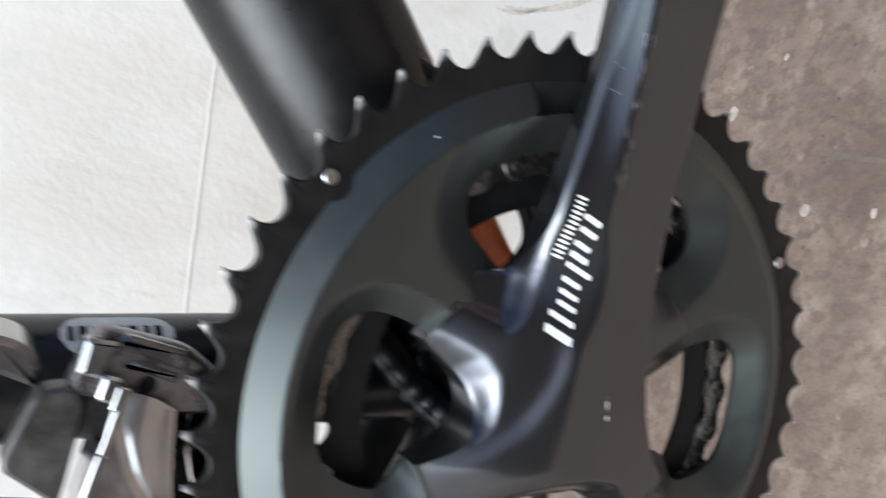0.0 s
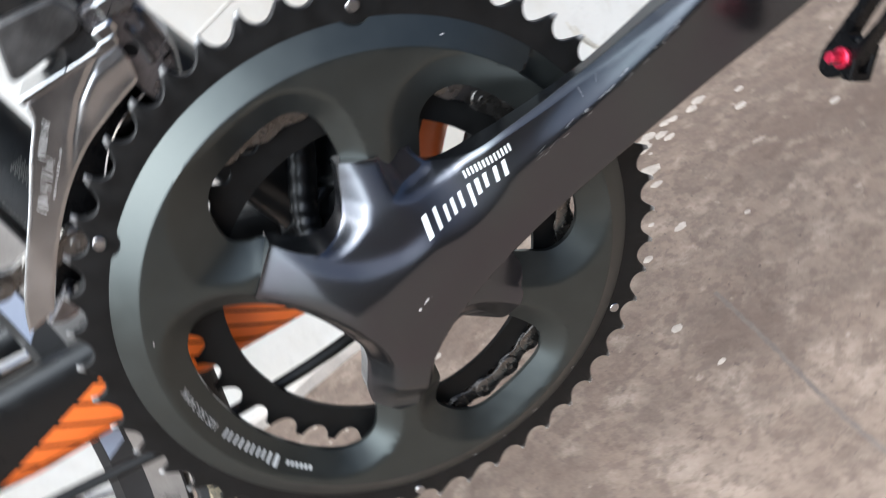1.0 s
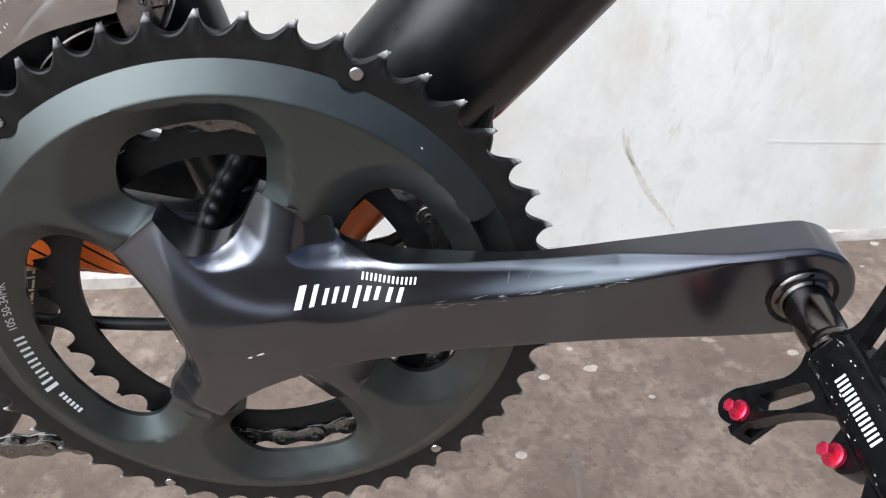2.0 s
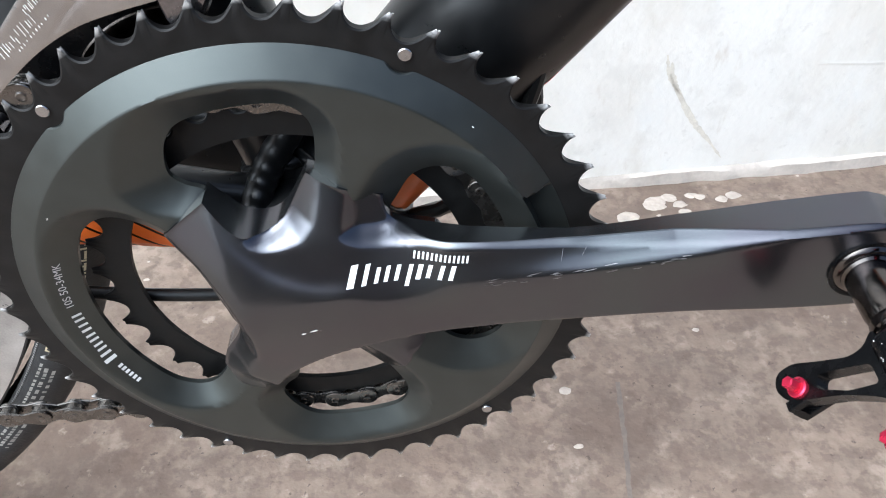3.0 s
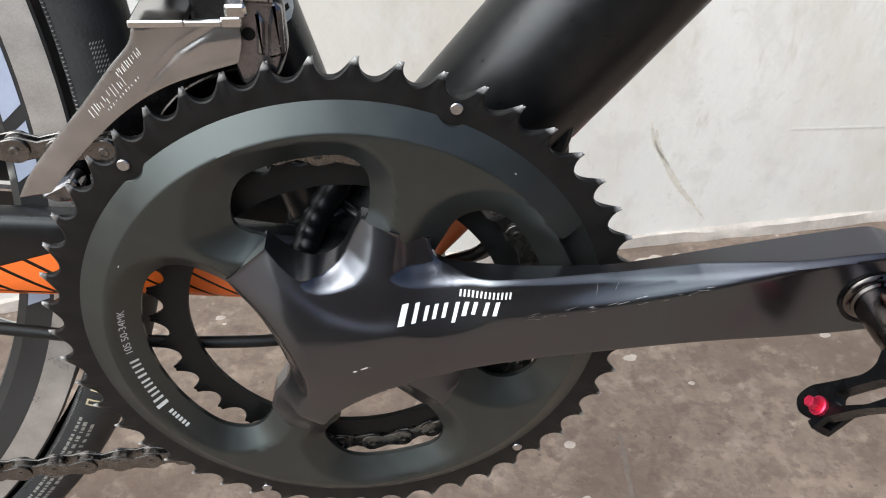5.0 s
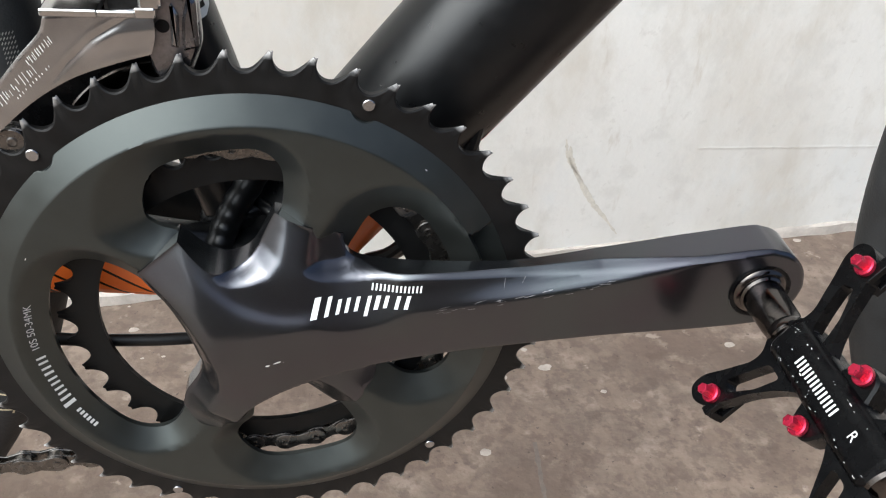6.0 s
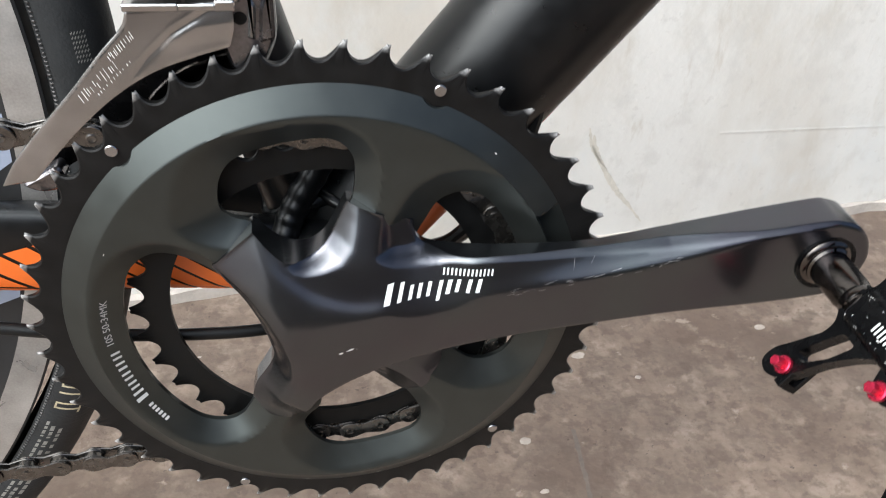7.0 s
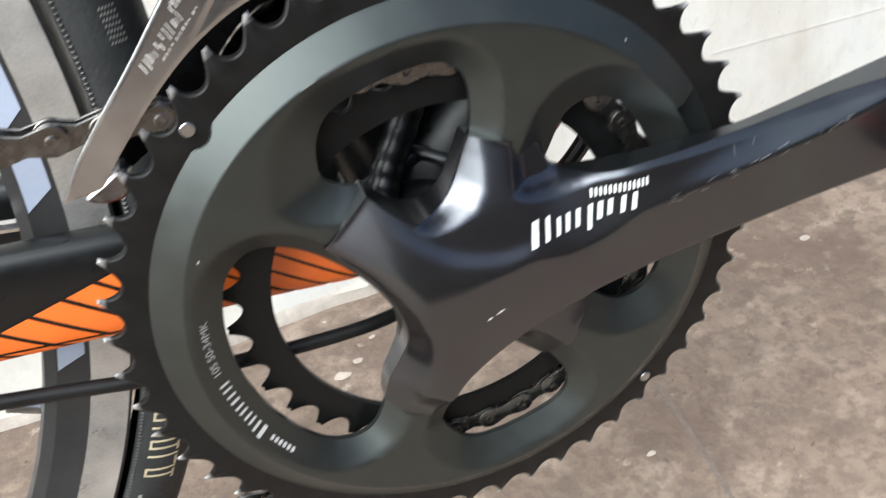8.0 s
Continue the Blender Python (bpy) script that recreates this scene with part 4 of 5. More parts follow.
rng = random.Random(21)
for k in range(34):
    w0, ln, q = 56 + 53 * rng.random() ** 1.2, rng.choice((0.25, 0.3, 0.4, 0.7, 1.2)), rng.uniform(0.05, 0.16)
    x = (rng.choice((5.9, -3.6)) + rng.gauss(0, 0.35)) if k % 4 else rng.uniform(-3.2, 5.6)
    vs = [(x + q, 9.05, w0), (x - q, 9.05, w0 + 0.1), (x - q * 0.6, 9.05, w0 + ln), (x + q, 9.05, w0 + ln * 0.9)]
    part("scuff", make("scuff", vs, [(0, 1, 2, 3)], ETCH, PED, 0), pedal, "bare metal scuff")
for sign in (-1, 1):
    a0, a1 = (-36.0, -25.5) if sign < 0 else (27.5, 38.0)
    for w0, w1 in ((54.0, 57.2), (108.8, 112.0)):
        bars = [box(a0, a1, 2.4, 4.9, w0, w1, 0.4), box(a0, a1, -3.4, -1.4, w0, w1, 0.4), box(a0, a0 + 2.5, -1.6, 2.6, w0, w1), box(a1 - 2.5, a1, -1.6, 2.6, w0, w1), box(a0 + 1, a1 - 1, -2, 3, w0 + 0.3, w0 + 1.2)]
        part("tip_block", make("tip_block", *joined(*bars), BLACK, PED, 30), pedal, "black block with a square recess under the arm's tip")
PEDAL_MARK = [(-0.6, 2.8, 66.8 + 1.62 * k, 67.55 + 1.62 * k) for k in range(14)]
pedal_print(PEDAL_MARK, "white maker's mark along the pedal body")
vs, fs = lettering("R", 4.4)
part("lettering", make("lettering", [(0.4 + y, 9.06, 96.3 + x) for x, y in vs], fs, PRINT, PED, 0), pedal, "white letter on the pedal body")

# ---- frame ----
C = -47.0  # the frame's middle plane
ALONG = lambda a: Vector((math.cos(radians(a)), math.sin(radians(a)), 0))
shell = part("bottom_bracket_shell", make("bottom_bracket_shell", *turned([(15, -13), (20.5, -13), (21.2, -14), (21.2, -80), (20.5, -81), (15, -81)], 48), FRAME, SIDE), bicycle, "black bottom bracket shell")
part("bearing_cup", make("bearing_cup", *turned([(11, -2.5), (18, -2.5), (21.5, -4.5), (22, -6), (22, -12.9), (11, -12.9)], 48), BLACK, SIDE), shell, "black bearing cup")
part("axle", make("axle", *turned([(11.8, -90), (11.8, 4)], 32), GREASE, SIDE), shell, "steel crank axle")


def tube_radius(s):
    """The down tube swells as it leaves the bottom bracket."""
    return float(26.0 + 1.8 * smooth_step(25, 110, s))


def tube_offset(s):
    return float(2.2 + 2.0 * smooth_step(25, 110, s))


def frame_tube(name, a, offset, radius, start, length, label, squash=1.0):
    d = ALONG(a)
    n = Vector((math.sin(radians(a)), -math.cos(radians(a)), 0))
    loops = []
    for s in np.linspace(start, 140, 14).tolist() + [length]:
        c = d * s + n * offset(s) + Vector((0, 0, C))
        r = radius(s)
        loops.append([tuple(c + n * r * math.cos(t) + Vector((0, 0, squash * r * math.sin(t)))) for t in np.linspace(0, 2 * math.pi, 56, endpoint=False)])
    return part(name, make(name, *loft(loops), FRAME, SIDE), bicycle, label)


down = frame_tube("down_tube", 51.5, tube_offset, tube_radius, 8, 620, "thick matt black down tube with an orange underside", 0.9)
seat_tube = frame_tube("seat_tube", 106.6, lambda s: 0.0, lambda s: 16.5, 8, 520, "matt black seat tube")


def weld(a, r, dist, offset=0.0, squash=1.0):
    """A bead of overlapping weld scales round a tube."""
    d, n = ALONG(a), Vector((math.sin(radians(a)), -math.cos(radians(a)), 0))
    path = []
    for t in np.linspace(0, 2 * math.pi, 72, endpoint=False):
        back = 3.5 * math.cos(2 * t)
        path.append(tuple(d * (dist - back) + n * (offset + (r + 0.4) * math.cos(t)) + Vector((0, 0, C + squash * (r + 0.4) * math.sin(t)))))
    path.append(path[0])
    path.append(path[1])
    return tube(path, [2.3 + 0.22 * math.cos(k * 2.1) for k in range(len(path))], 10, False)


part("weld_bead", make("weld_bead", *weld(106.6, 16.5, 24.5), FRAME, SIDE, 80), seat_tube, "rippled weld bead under black paint")
part("weld_bead", make("weld_bead", *weld(51.5, 26.0, 24, 2.2, 0.9), FRAME, SIDE, 80), down, "rippled weld bead under black paint")
bead = spline([(6, 58, C + 14), (2, 50, C + 14.5), (-2.6, 41.6, C + 16), (-9, 31, C + 18), (-13.5, 22.5, C + 21), (-16, 15, C + 26)], 9, False)
part("weld_bead", make("weld_bead", *tube([tuple(p) for p in bead], [5.2 + 0.2 * math.cos(k * 1.25) for k in range(len(bead))], 16), FRAME, SIDE, 80), seat_tube, "rippled weld bead under black paint")
# orange band along the tube's underside
d, n = ALONG(51.5), Vector((math.sin(radians(51.5)), -math.cos(radians(51.5)), 0))
loops = []
for s in (14, 40, 66, 80, 95, 110, 130, 300, 600):
    c = d * s + n * tube_offset(s) + Vector((0, 0, C))
    loops.append([tuple(c + n * (tube_radius(s) + 0.25) * math.cos(t) + Vector((0, 0, 0.9 * (tube_radius(s) + 0.25) * math.sin(t)))) for t in np.linspace(-1.3, float(1.25 - 0.95 * smooth_step(62, 112, s)), 30)])
part("orange_band", make("orange_band", *loft(loops, close=False, caps=False), ORANGE, SIDE), down, "orange painted band")


def stay_at(x):
    """Middle height, half height, outer face and half thickness of the chainstay."""
    s = -x
    return np.interp(s, [0, 30, 60, 140, 400], [4, 9, 14.5, 20.5, 71]), np.interp(s, [0, 30, 60, 140, 260, 400], [13, 15.5, 17.5, 18, 12, 9]), np.interp(s, [0, 30, 90, 140, 400], [-24, -20, -17.5, -17, 8]), np.interp(s, [0, 140, 400], [8, 7, 6])


def stay(sign):
    loops = []
    for x in np.linspace(-8, -395, 40):
        z, h, face, t = stay_at(x)
        mid = face - t
        if sign < 0:
            mid = 2 * C - mid
        loops.append([(x, z + h * np.sign(math.sin(a)) * abs(math.sin(a)) ** 0.75, mid + t * np.sign(math.cos(a)) * abs(math.cos(a)) ** 0.6) for a in np.linspace(0, 2 * math.pi, 40, endpoint=False)])
    return loft(loops)


right_stay = part("chainstay", make("chainstay", *stay(1), FRAME, SIDE), bicycle, "matt black chainstay with orange stripes")
part("chainstay", make("chainstay", *stay(-1), FRAME, SIDE), bicycle, "matt black chainstay")


def on_stay(x, up, sign):
    z, h, face, th = stay_at(x)
    a = math.asin(min(1.0, abs((up - z) / h)) ** (1 / 0.75))
    w = face - th + th * math.cos(a) ** 0.6 + 0.25
    return x, up, (w if sign > 0 else 2 * C - w)


def stripe(quad, sign):
    """A slanted stripe laid on the stay's side."""
    vs, fs, n = [], [], 8
    a, b, c, d = (np.array(q) for q in quad)
    for i in range(n + 1):
        for j in range(5):
            p = (a * (1 - j / 4) + b * j / 4) * (1 - i / n) + (d * (1 - j / 4) + c * j / 4) * i / n
            vs.append(on_stay(float(p[0]), float(p[1]), sign))
    for i in range(n):
        for j in range(4):
            q = i * 5 + j
            fs.append((q, q + 1, q + 6, q + 5))
    return vs, fs


def stripe_foot(p, line):
    """Follow the slant of the stripes from p down to a line."""
    t = (p[1] - line(p[0])) / (13 / 16 + (line(p[0] + 1) - line(p[0])))
    return p[0] + t, p[1] - t * 13 / 16


for sign in (1, -1):
    for k in range(-3, 11):
        x = -121.5 + 10.0 * k
        top = lambda q: min(17.5 + 0.27 * (q + 121.5), 25.0 - 0.05 * (q + 90))
        foot = lambda q: 3.0 - 0.12 * (q + 100)
        gap = lambda q: foot(q) - 0.9
        low = lambda q: foot(q) - 3.2 + 0.01 * (q + 100)
        a, b = (x, top(x)), (x + 8.3, top(x + 8.3))
        c, d = stripe_foot(b, foot), stripe_foot(a, foot)
        if c[0] > -6:
            continue
        part("stripe", make("stripe", *stripe((a, b, c, d), sign), ORANGE, SIDE, 0), right_stay, "orange slanted stripe")
        e, f = stripe_foot(a, gap), stripe_foot(b, gap)
        g = (f[0] + 6, low(f[0] + 6))
        part("stripe", make("stripe", *stripe((e, f, g, (e[0] + 7, low(e[0] + 7))), sign), ORANGE, SIDE, 0), right_stay, "small orange stripe")

# gear cable under the stay, and the two bare cables that come down along the down tube
part("gear_cable", make("gear_cable", *tube([(x, y, w) for x, y, w in spline([(12, -24, -40), (-6, -24, -28), (-22, -21.5, -18), (-50, -19, -14), (-90, -14, -12), (-135, -5, -11), (-220, 14, -4), (-330, 36, 6)], 6, False)], 2.4, 12), HOUSING, SIDE), bicycle, "black gear cable housing")
for off, bow, spread in ((17, 32, 12), (10, 38, 5)):
    p = [ALONG(51.5) * s + n * q + Vector((0, 0, C + w)) for s, q, w in ((104, 17, off), (94, 23, off), (82, bow - 4, off), (62, bow + 1, off), (38, bow + 1, off), (20, bow - 4, spread))]
    path = [tuple(q) for q in p] + [(12, -26, C + spread), (-4, -25, C + spread)]
    part("cable", make("cable", *tube([tuple(q) for q in spline(path, 5, False)], 2.7, 10), HOUSING, SIDE), bicycle, "black cable bowed out under the down tube")
part("cable_guide", make("cable_guide", *box(-16, 16, -26, -20.5, C - 14, C + 14, 2), BLACK, SIDE), shell, "black plastic cable guide")

# ---- chain ----
chain = put(tagged(new("chain"), "greasy bare steel bicycle chain"), bicycle)


def link_outline(pitch=12.7, h=4.25, waist=2.75):
    pts = []
    for t in np.linspace(-110, 110, 13):
        pts.append((pitch / 2 + h * math.cos(radians(t)), h * math.sin(radians(t))))
    pts.append((0, waist))
    for t in np.linspace(70, 290, 13):
        pts.append((-pitch / 2 + h * math.cos(radians(t)), h * math.sin(radians(t))))
    pts.append((0, -waist))
    return pts


def link_mesh(outer):
    pieces = []
    lo, hi = (1.95, 2.85) if outer else (1.05, 1.9)
    for s in (-1, 1):
        p = slab(link_outline(h=4.2 if outer else 4.35), [(0.25, s * lo), (0, s * (lo + 0.2)), (0, s * (hi - 0.2)), (0.3, s * hi)])
        pieces.append(p)
    for e in (-6.35, 6.35):
        m = Matrix.Translation((e, 0, 0))
        if outer:
            pieces.append(moved(turned([(0.01, -3.15), (1.2, -3.15), (1.75, -2.9), (1.75, 2.9), (1.2, 3.15), (0.7, 3.0), (0.01, 2.95)], 14), m))
        else:
            pieces.append(moved(turned([(2.6, -1.05), (3.85, -1.05), (3.85, 1.05), (2.6, 1.05)], 16), m))
    return make("link", *joined(*pieces), CHAIN, Matrix.Scale(0.001, 4), 30)


def chain_path():
    """Pin places along the chain: along the top run, round the small ring, back along the foot."""
    R, step = 68.83, 12.7
    t0 = radians(12.17 - 97.0)
    ring_pins = []
    k0 = 0
    up, low = radians(3.4), radians(2.2)
    a_top, a_low = math.pi / 2 + up * 0 + radians(3.0), -math.pi / 2 - low
    ang = [t0 + 2 * math.pi / 34 * k for k in range(-3, 30)]
    ang = [a for a in ang if a_low - 0.09 <= a <= math.pi / 2 + 0.02]
    pins = [(R * math.cos(a), R * math.sin(a), -7.0) for a in ang]
    foot, head = pins[0], pins[-1]
    low_run, top_run = [], []
    for k in range(1, 27):
        s = step * k
        low_run.append((foot[0] - s * math.cos(low), foot[1] - s * math.sin(low), -7.0 + 0.047 * s))
        top_run.append((head[0] - s * math.cos(up), head[1] + s * math.sin(up), -7.0 + 0.047 * s))
    return low_run[::-1] + pins + top_run


LINKS = [link_mesh(False), link_mesh(True)]
pins = chain_path()
for k in range(len(pins) - 1):
    a, b = Vector(pins[k]), Vector(pins[k + 1])
    x = (b - a).normalized()
    z = Vector((0, 0, 1))
    z = (z - x * z.dot(x)).normalized()
    y = z.cross(x)
    c = (a + b) / 2
    m = SIDE @ Matrix(((x.x, y.x, z.x, c.x), (x.y, y.y, z.y, c.y), (x.z, y.z, z.z, c.z), (0, 0, 0, 1))) @ Matrix.Scale(1000, 4)
    part("link", LINKS[k % 2], chain, m=m)

# ---- front derailleur ----
CAGE = [(-98, 58, 1), (-93, 66), (-84, 76.5), (-72, 89.5), (-62, 101), (-55, 108.5), (-53, 113.5, 1), (-40, 115), (-24, 116, 1), (-23.8, 109), (-25.5, 102.6, 1), (-36, 99.5), (-48, 95), (-60, 87.5), (-72, 77), (-81, 67.5), (-88, 59.5, 1)]


def cage_height(u, v):
    """The cage plate bows out along a step that runs down its length."""
    fold = np.interp(u, [-60, -55.3, -49.2, -41.3, -35.3, -30.9, -23], [86.5, 92.3, 99.5, 106.8, 110.6, 113.4, 114.3])
    off = v - fold
    foot = v - np.interp(u, [-48, -42, -34.8, -24], [99.5, 105.2, 109.3, 110.8])
    fade = smooth_step(-60, -48, u)
    rim = 0.5 * smooth_step(-6, 0, foot) * smooth_step(-46, -38, u) - 0.3 * smooth_step(0, 0.9, foot) * smooth_step(-46, -38, u)
    return 1.6 - fade * 0.5 * np.exp(-(off / 0.9) ** 2) + fade * 0.2 * np.exp(-((off - 1.6) / 0.7) ** 2) + rim - 0.9 * smooth_step(26, 40, -u - 50)


CAGE_LINE = cornered(CAGE, 1.2)
cage_face = Field(cage_height, (-100, 50), (-20, 120), 0.4, 0.5)
cage = part("front_derailleur", make("front_derailleur", *relief(CAGE_LINE, cage_face, lambda u, v: cage_face(u, v) - 1.6, 0.45, lambda u, v: 0.3 * np.clip(1 - line_distance(u, v, CAGE_LINE)[0] / 0.7, 0, 1) ** 1.3), SILVER, SIDE, 30), bicycle, "brushed silver front derailleur cage with etched marks")
TAIL = [(-94.9, 54.6), (-87.6, 58.4), (-82.5, 61.5), (-80.5, 57), (-84, 52.4), (-89.8, 51.9)]
CAGE_IN = [(-90, 52), (-80, 58), (-66, 66), (-46, 76), (-28, 82), (-22, 108), (-44, 112), (-52, 104), (-63, 87), (-80, 68), (-90, 57)]
part("cage_plate", make("cage_plate", *slab(spline(CAGE_IN, 5), [(0, -13.5), (0, -12.2)]), BLACK, SIDE), cage, "greasy inner cage plate")
BRIDGE = joined(box(-53.6, -38.4, 113.4, 115.6, -16, 2.4, 0.6), box(-28.6, -23.0, 113.4, 116.4, -16, 2.4, 0.6), box(-38.6, -28.4, 113.6, 115.4, 0.4, 2.3, 0.5), box(-38.6, -28.4, 113.6, 115.4, -16, -11, 0.5), box(-27.4, -21.4, 115.6, 119.8, -14, 2.0, 1.2))
part("cage_bridge", make("cage_bridge", *BRIDGE, POLISHED, SIDE), cage, "polished bridge of the cage with an oblong opening")
part("inner_link", make("inner_link", *slab(spline([(-53, 81), (-46, 88.6), (-38, 93.4), (-29.5, 96.2), (-23, 96), (-24, 88), (-33, 87), (-42, 83), (-50, 78)], 4), [(0.4, -10), (0, -9.6), (0, -8.4), (0.5, -8)]), CHROME, SIDE), cage, "worn bright link behind the teeth")
part("cage_tail", make("cage_tail", *slab(spline_round(TAIL, 2.2), [(0.5, -12), (0, -11.5), (0, -5.6), (0.8, -4.8)]), BODY, SIDE), cage, "curled silver tail of the cage")
# no hole is cut: a black disc on the body paints its inner shade
part("screw_hole_disc", make("screw_hole_disc", *turned([(0.01, -2.3), (1.9, -2.3), (2.1, -2.6)], 24), INNER, SIDE @ Matrix.Translation((-22.3, 109.6, 0))), cage, "black disc coloured as the shade inside a screw hole")
# pale oblong sticker on the seat tube
lab, ld, ln = [], ALONG(106.6), Vector((math.sin(radians(106.6)), -math.cos(radians(106.6)), 0))
for q in np.linspace(99, 127, 15):
    wide = 0.42 * (1 - (abs(q - 113) / 14.6) ** 6)
    lab.append([tuple(ld * q + ln * 16.7 * math.cos(t) + Vector((0, 0, C + 16.7 * math.sin(t)))) for t in np.linspace(0.6 - wide, 0.6 + wide, 12)])
part("label", make("label", *loft(lab, close=False, caps=False), PALEPRINT, SIDE), seat_tube, "pale oblong sticker with dark marks")
bars = []
for k, q in enumerate(np.arange(102, 124, 3.1)):
    w = (1.9, 1.4, 2.2)[k % 3]
    bars.append(loft([[tuple(ld * (q + e) + ln * 16.8 * math.cos(t) + Vector((0, 0, C + 16.8 * math.sin(t)))) for t in np.linspace(0.45, 0.75, 6)] for e in (0, w)], close=False, caps=False))
tagged(part("label_mark", make("label_mark", *joined(*bars), BLACK, SIDE), seat_tube, "dark bars on the sticker"), kind="stuff")

body_o = spline_round([(-26, 92), (-16, 94), (-12, 103), (-12.5, 124), (-28, 126), (-30, 108)], 3)
part("derailleur_body", make("derailleur_body", *slab(body_o, [(0, -9), (0, -5), (1.6, -2.5)]), BODY, SIDE), cage, "worn grey derailleur body")
part("mounting_block", make("mounting_block", *box(-39, -24, 99, 121, -36, -8.6, 2.0), GREASE, SIDE), cage, "greasy block that bolts to the seat tube")
part("body_facet", make("body_facet", *slab(spline_round([(-17.4, 102.4), (-12.6, 103.6), (-12.4, 117.2), (-14.6, 119.6), (-16.6, 112)], 0.8), [(0, -5), (0, -2.0), (1.0, -0.8)]), BODY, SIDE), cage)
part("body_facet", make("body_facet", *slab(spline_round([(-23.2, 119.2), (-14.4, 118.6), (-15.2, 125.6), (-23.4, 125)], 0.9), [(0, -5), (0, -1.4), (1.1, -0.2)]), SILVER, SIDE), cage, "bright edge of the link pivot")
part("body_facet", make("body_facet", *slab(spline_round([(-20.6, 103.6), (-18.2, 103.2), (-17.4, 113.4), (-19.4, 116.8)], 0.7), [(0, -5), (0, -2.2), (0.8, -1.4)]), SILVER, SIDE), cage)
part("link_arm", make("link_arm", *slab(spline_round([(-54, 118), (-30, 120), (-27, 124), (-30, 131), (-48, 133)], 3), [(0, -12), (0, -5.5), (1.0, -4.5)]), GREASE, SIDE), cage, "greasy link arm")
part("cable_arm", make("cable_arm", *slab(spline_round([(-31, 129.5), (-25, 131.2), (-21.6, 136.2), (-21.4, 143), (-29, 143)], 2.2), [(0, -31), (0, -11.5), (1.6, -9.5)]), SILVER, SIDE), cage, "silver arm that takes the cable")
etch = []
random.seed(5)
ED, EN = Vector((0.72, 0.69)), Vector((-0.42, 0.91))
for x0, y0, length, tall, gap in ((-68.6, 85.6, 16.0, 3.4, 1.25), (-59.0, 98.6, 10.5, 2.3, 0.95), (-64.0, 88.2, 15.0, 0.9, 1.5)):
    t = 0.0
    while t < length:
        w, h = random.uniform(0.16, 0.3), tall * random.uniform(0.45, 1.0)
        a = Vector((x0, y0)) + ED * t + EN * random.uniform(0, tall - h)
        q = [a, a + ED * w, a + ED * w + EN * h, a + EN * h]
        etch.append(([(p.x, p.y, float(cage_face(p.x, p.y)) + 0.06) for p in q], [(0, 1, 2, 3)]))
        t += gap * random.uniform(0.6, 1.3)
tagged(part("etched_marks", make("etched_marks", *joined(*etch), ETCH, SIDE, 0), cage, "pale etched maker's marks"), kind="stuff")


# ---- wheels ----
def build_wheel(name, cx, cz, label, beads=False):
    M = SIDE @ Matrix.Translation((cx, cz, C))
    n = 220
    rim = part(name, make(name, *turned([(285, 0), (286, 5), (290, 8.6), (299.5, 10.3), (300.2, 10.55), (312.5, 11.2), (313.6, 10.8), (313.6, -10.8), (312.5, -11.2), (300.2, -10.55), (299.5, -10.3), (290, -8.6), (286, -5), (285, 0)], n), RIMBLACK, M, 30), bicycle, label)
    for s in (1, -1):
        part("brake_track", make("brake_track", *turned([(300.4, s * 10.65), (302, s * 10.8), (306, s * 11.0), (312.6, s * 11.3)], n), RIM, M), rim, "silver machined brake track")
    prof = []
    for t in np.linspace(-128, 128, 25):
        prof.append((325 + 13.3 * math.cos(radians(t)) - (0.7 if abs(t) > 100 else 0), 12.9 * math.sin(radians(t))))
    part("tyre", make("tyre", *turned(prof, n), RUBBER, M), rim, "black road tyre")
    if beads:
        dots = []
        for k in range(1300):
            a, b = 2 * math.pi * k / 1300, 2 * math.pi * (k + 0.5) / 1300
            (c0, q0), (c1, q1) = (math.cos(a), math.sin(a)), (math.cos(b), math.sin(b))
            vs = [(316.6 * c0, 316.6 * q0, 10.9), (317.9 * c0, 317.9 * q0, 11.6), (317.9 * c1, 317.9 * q1, 11.6), (316.6 * c1, 316.6 * q1, 10.9)]
            mid = tuple(np.mean(vs, axis=0) + np.array((0, 0, 0.45)))
            dots.append((vs + [mid], [(0, 1, 4), (1, 2, 4), (2, 3, 4), (3, 0, 4)]))
        tagged(part("bead_line", make("bead_line", *joined(*dots), GREASE, M, 0), rim, "fine beaded line on the tyre's wall"), kind="stuff")
    hub = part("hub", make("hub", *turned([(0.01, 50), (5, 50), (5, 36), (21, 35), (21, 32), (12, 28), (12, -28), (21, -32), (21, -35), (5, -36), (5, -50), (0.01, -50)], 28), BLACK, M), rim, "black hub")
    for k in range(24):
        s = 1 if k % 2 else -1
        a = radians(-22.65) + 2 * math.pi * k / 24
        h = a + s * 0.9 * (1 if k % 4 < 2 else -1)
        p0 = (19 * math.cos(h), 19 * math.sin(h), 33.5 * s)
        p1 = (286 * math.cos(a), 286 * math.sin(a), 1.0 * s)
        part("spoke", make("spoke", *tube([p0, p1], 1.0, 8), HOUSING, M), rim)
        q = Vector(p1) + (Vector(p0) - Vector(p1)).normalized() * 12
        part("nipple", make("nipple", *tube([p1, tuple(q)], 2.1, 8), POLISHED, M), rim, "silver spoke nipple")
    return rim, M


rear, RW = build_wheel("rear_wheel", -405, 70, "rear wheel with a black deep rim and silver brake track", True)
front, FW = build_wheel("front_wheel", 590, 70, "front wheel with a black tyre")


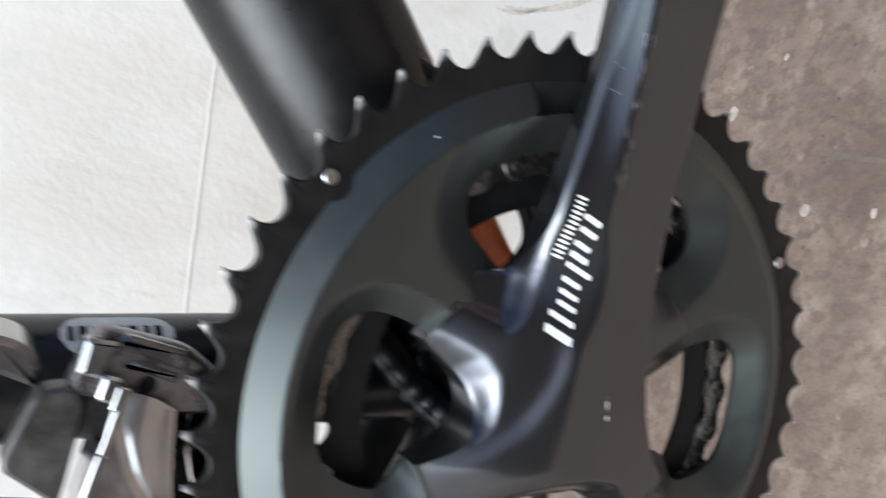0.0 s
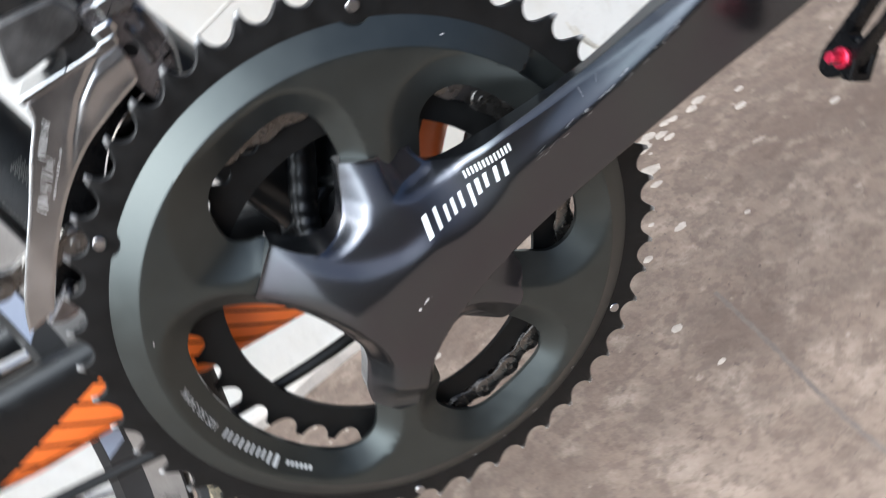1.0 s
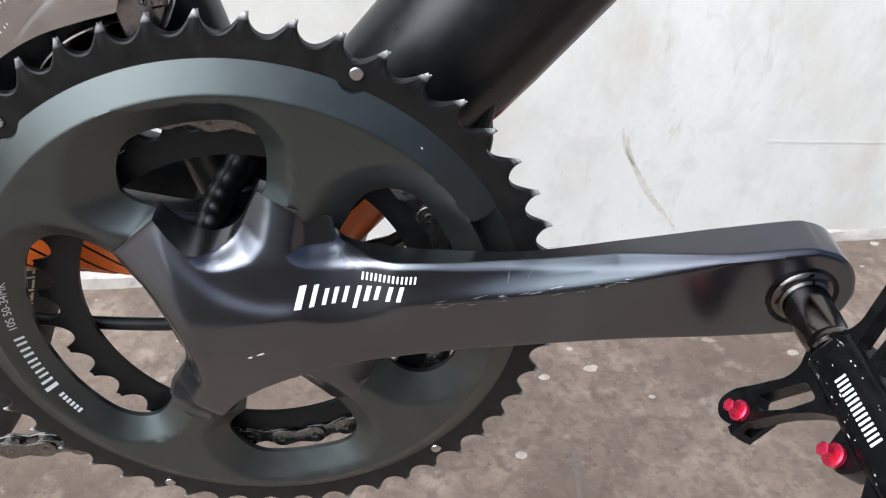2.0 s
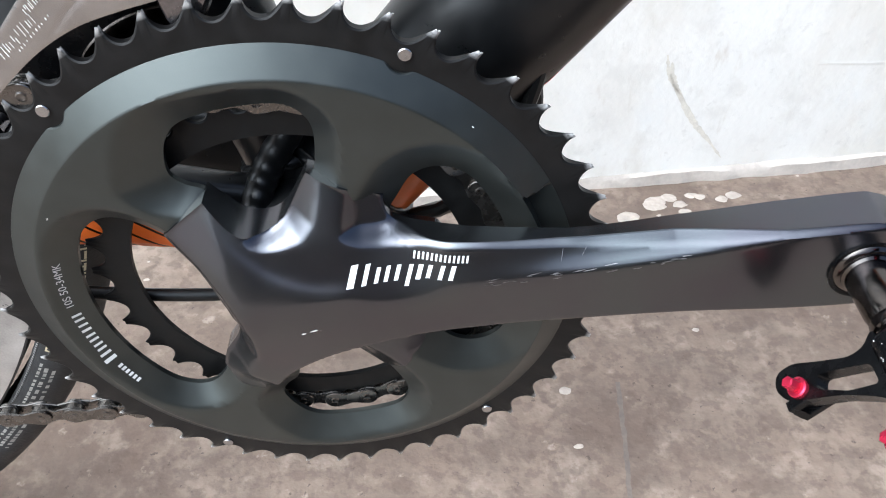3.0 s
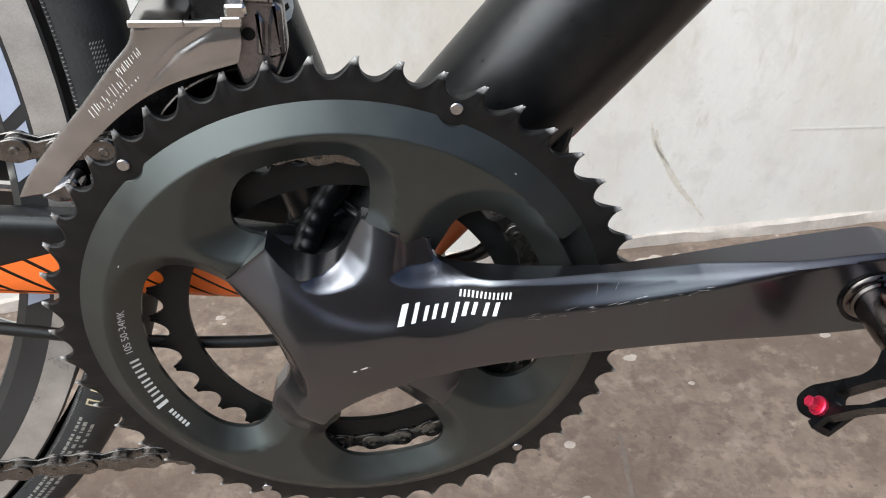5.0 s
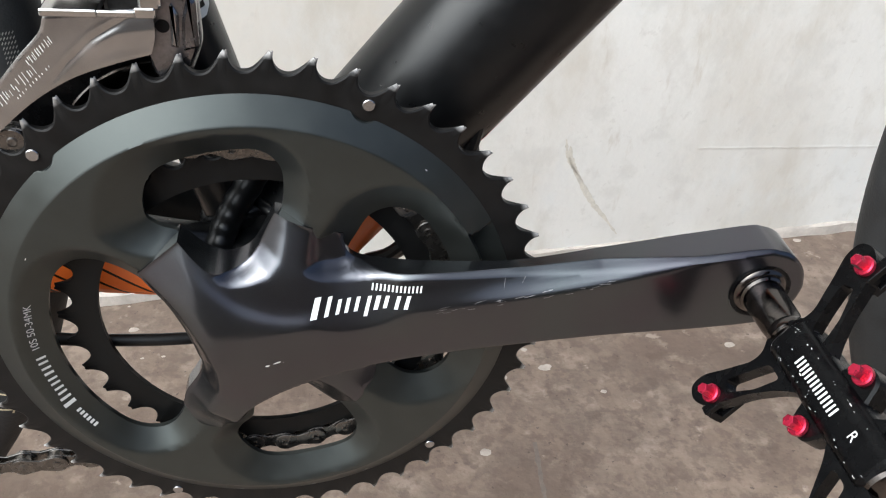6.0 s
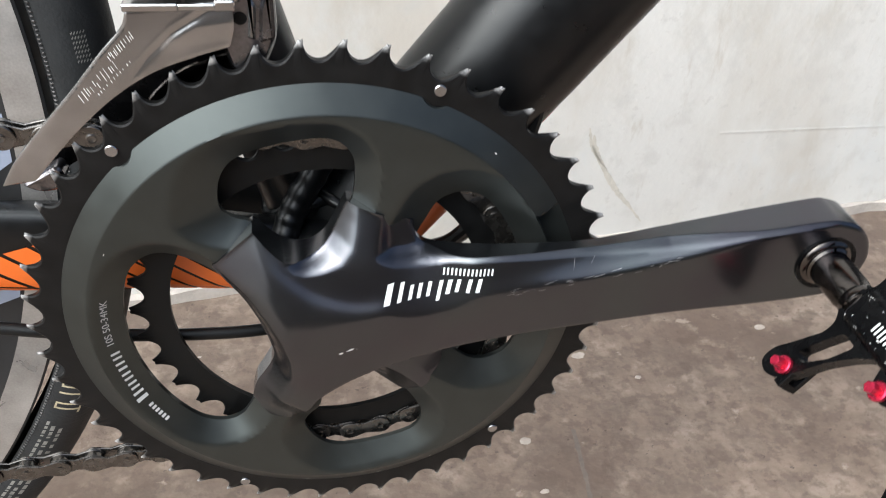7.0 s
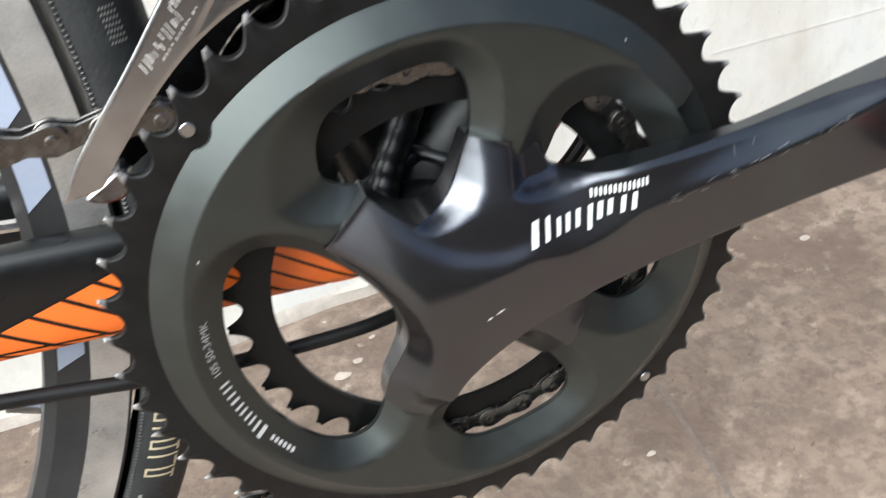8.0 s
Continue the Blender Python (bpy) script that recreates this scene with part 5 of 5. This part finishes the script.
def rim_label(a0, a1, r0, r1):
    vs, fs = [], []
    n = 16
    for i in range(n + 1):
        a = radians(a0 + (a1 - a0) * i / n)
        for r in (r0, r1):
            b = a + radians(1.5) * (r - r0) / (r1 - r0)
            w = float(np.interp(r, [286, 290, 299.5], [5, 8.6, 10.3])) + 0.2
            vs.append((r * math.cos(b), r * math.sin(b), w))
    for i in range(n):
        fs.append((2 * i, 2 * i + 1, 2 * i + 3, 2 * i + 2))
    return vs, fs


for a0, a1 in ((-1.4, 5.5), (-6.2, -2.6), (-17.9, -15.0)):
    part("rim_label", make("rim_label", *rim_label(a0, a1, 290.5, 298.8), LAVENDER, RW, 0), rear, "pale blue rim sticker")


def tyre_print(a0, a1, r0, r1, slant=0.0):
    vs, fs = [], []
    n = 4
    for i in range(n + 1):
        for j in range(n + 1):
            r = r0 + (r1 - r0) * j / n
            a = radians(a0 + (a1 - a0) * i / n + slant * j / n)
            t = math.acos(max(-1, min(1, (r - 325) / 13.45)))
            vs.append((r * math.cos(a), r * math.sin(a), 13.05 * math.sin(t)))
    for i in range(n):
        for j in range(n):
            q = i * (n + 1) + j
            fs.append((q, q + 1, q + n + 2, q + n + 1))
    return vs, fs


bars = []
for k in range(6):
    a = -26.5 + 2.35 * k
    bars += [tyre_print(a + e, a + e + 0.17, 321, 331.2, 0.35) for e in ((0, 0.6, 1.1, 1.7) if k % 2 else (0, 0.55, 1.65))]
    bars += [tyre_print(a, a + 0.72, 330.4, 331.2, 0.03), tyre_print(a, a + 0.72, 321, 321.8, 0.03), tyre_print(a + 1.1, a + 1.85, 330.4, 331.2, 0.03)]
tagged(part("tyre_mark", make("tyre_mark", *joined(*bars), GOLD, RW, 0), rear, "worn gold marks on the tyre wall"), kind="stuff")
rng = random.Random(8)
bars = []
for row, r in enumerate((320.4, 323.2, 326.2)):
    a = -40.5
    while a < -28.5:
        w = rng.choice((0.18, 0.3, 0.42, 0.55))
        bars.append(tyre_print(a, a + w, r + rng.uniform(0, 0.4), r + 1.7, 0.12))
        a += w + rng.choice((0.12, 0.16, 0.4))
tagged(part("tyre_mark", make("tyre_mark", *joined(*bars), FADED, RW, 0), rear, "small faded marks on the tyre wall"), kind="stuff")
bars = []
for k in range(7):
    for j in range(5):
        bars.append(tyre_print(2.2 + 0.28 * k, 2.2 + 0.28 * k + 0.1, 327.6 + 0.9 * j, 328.2 + 0.9 * j, 0.12))
tagged(part("tread_patch", make("tread_patch", *joined(*bars), FADED, RW, 0), rear, "worn hatched patch on the tyre's shoulder"), kind="stuff")
part("cog", make("cog", *moved(tooth_ring(12, 26.5, 20.5, 8, 1.8, 0.0, 0), Matrix.Translation((0, 0, 59))), CHAIN, RW), rear, "small steel cog")
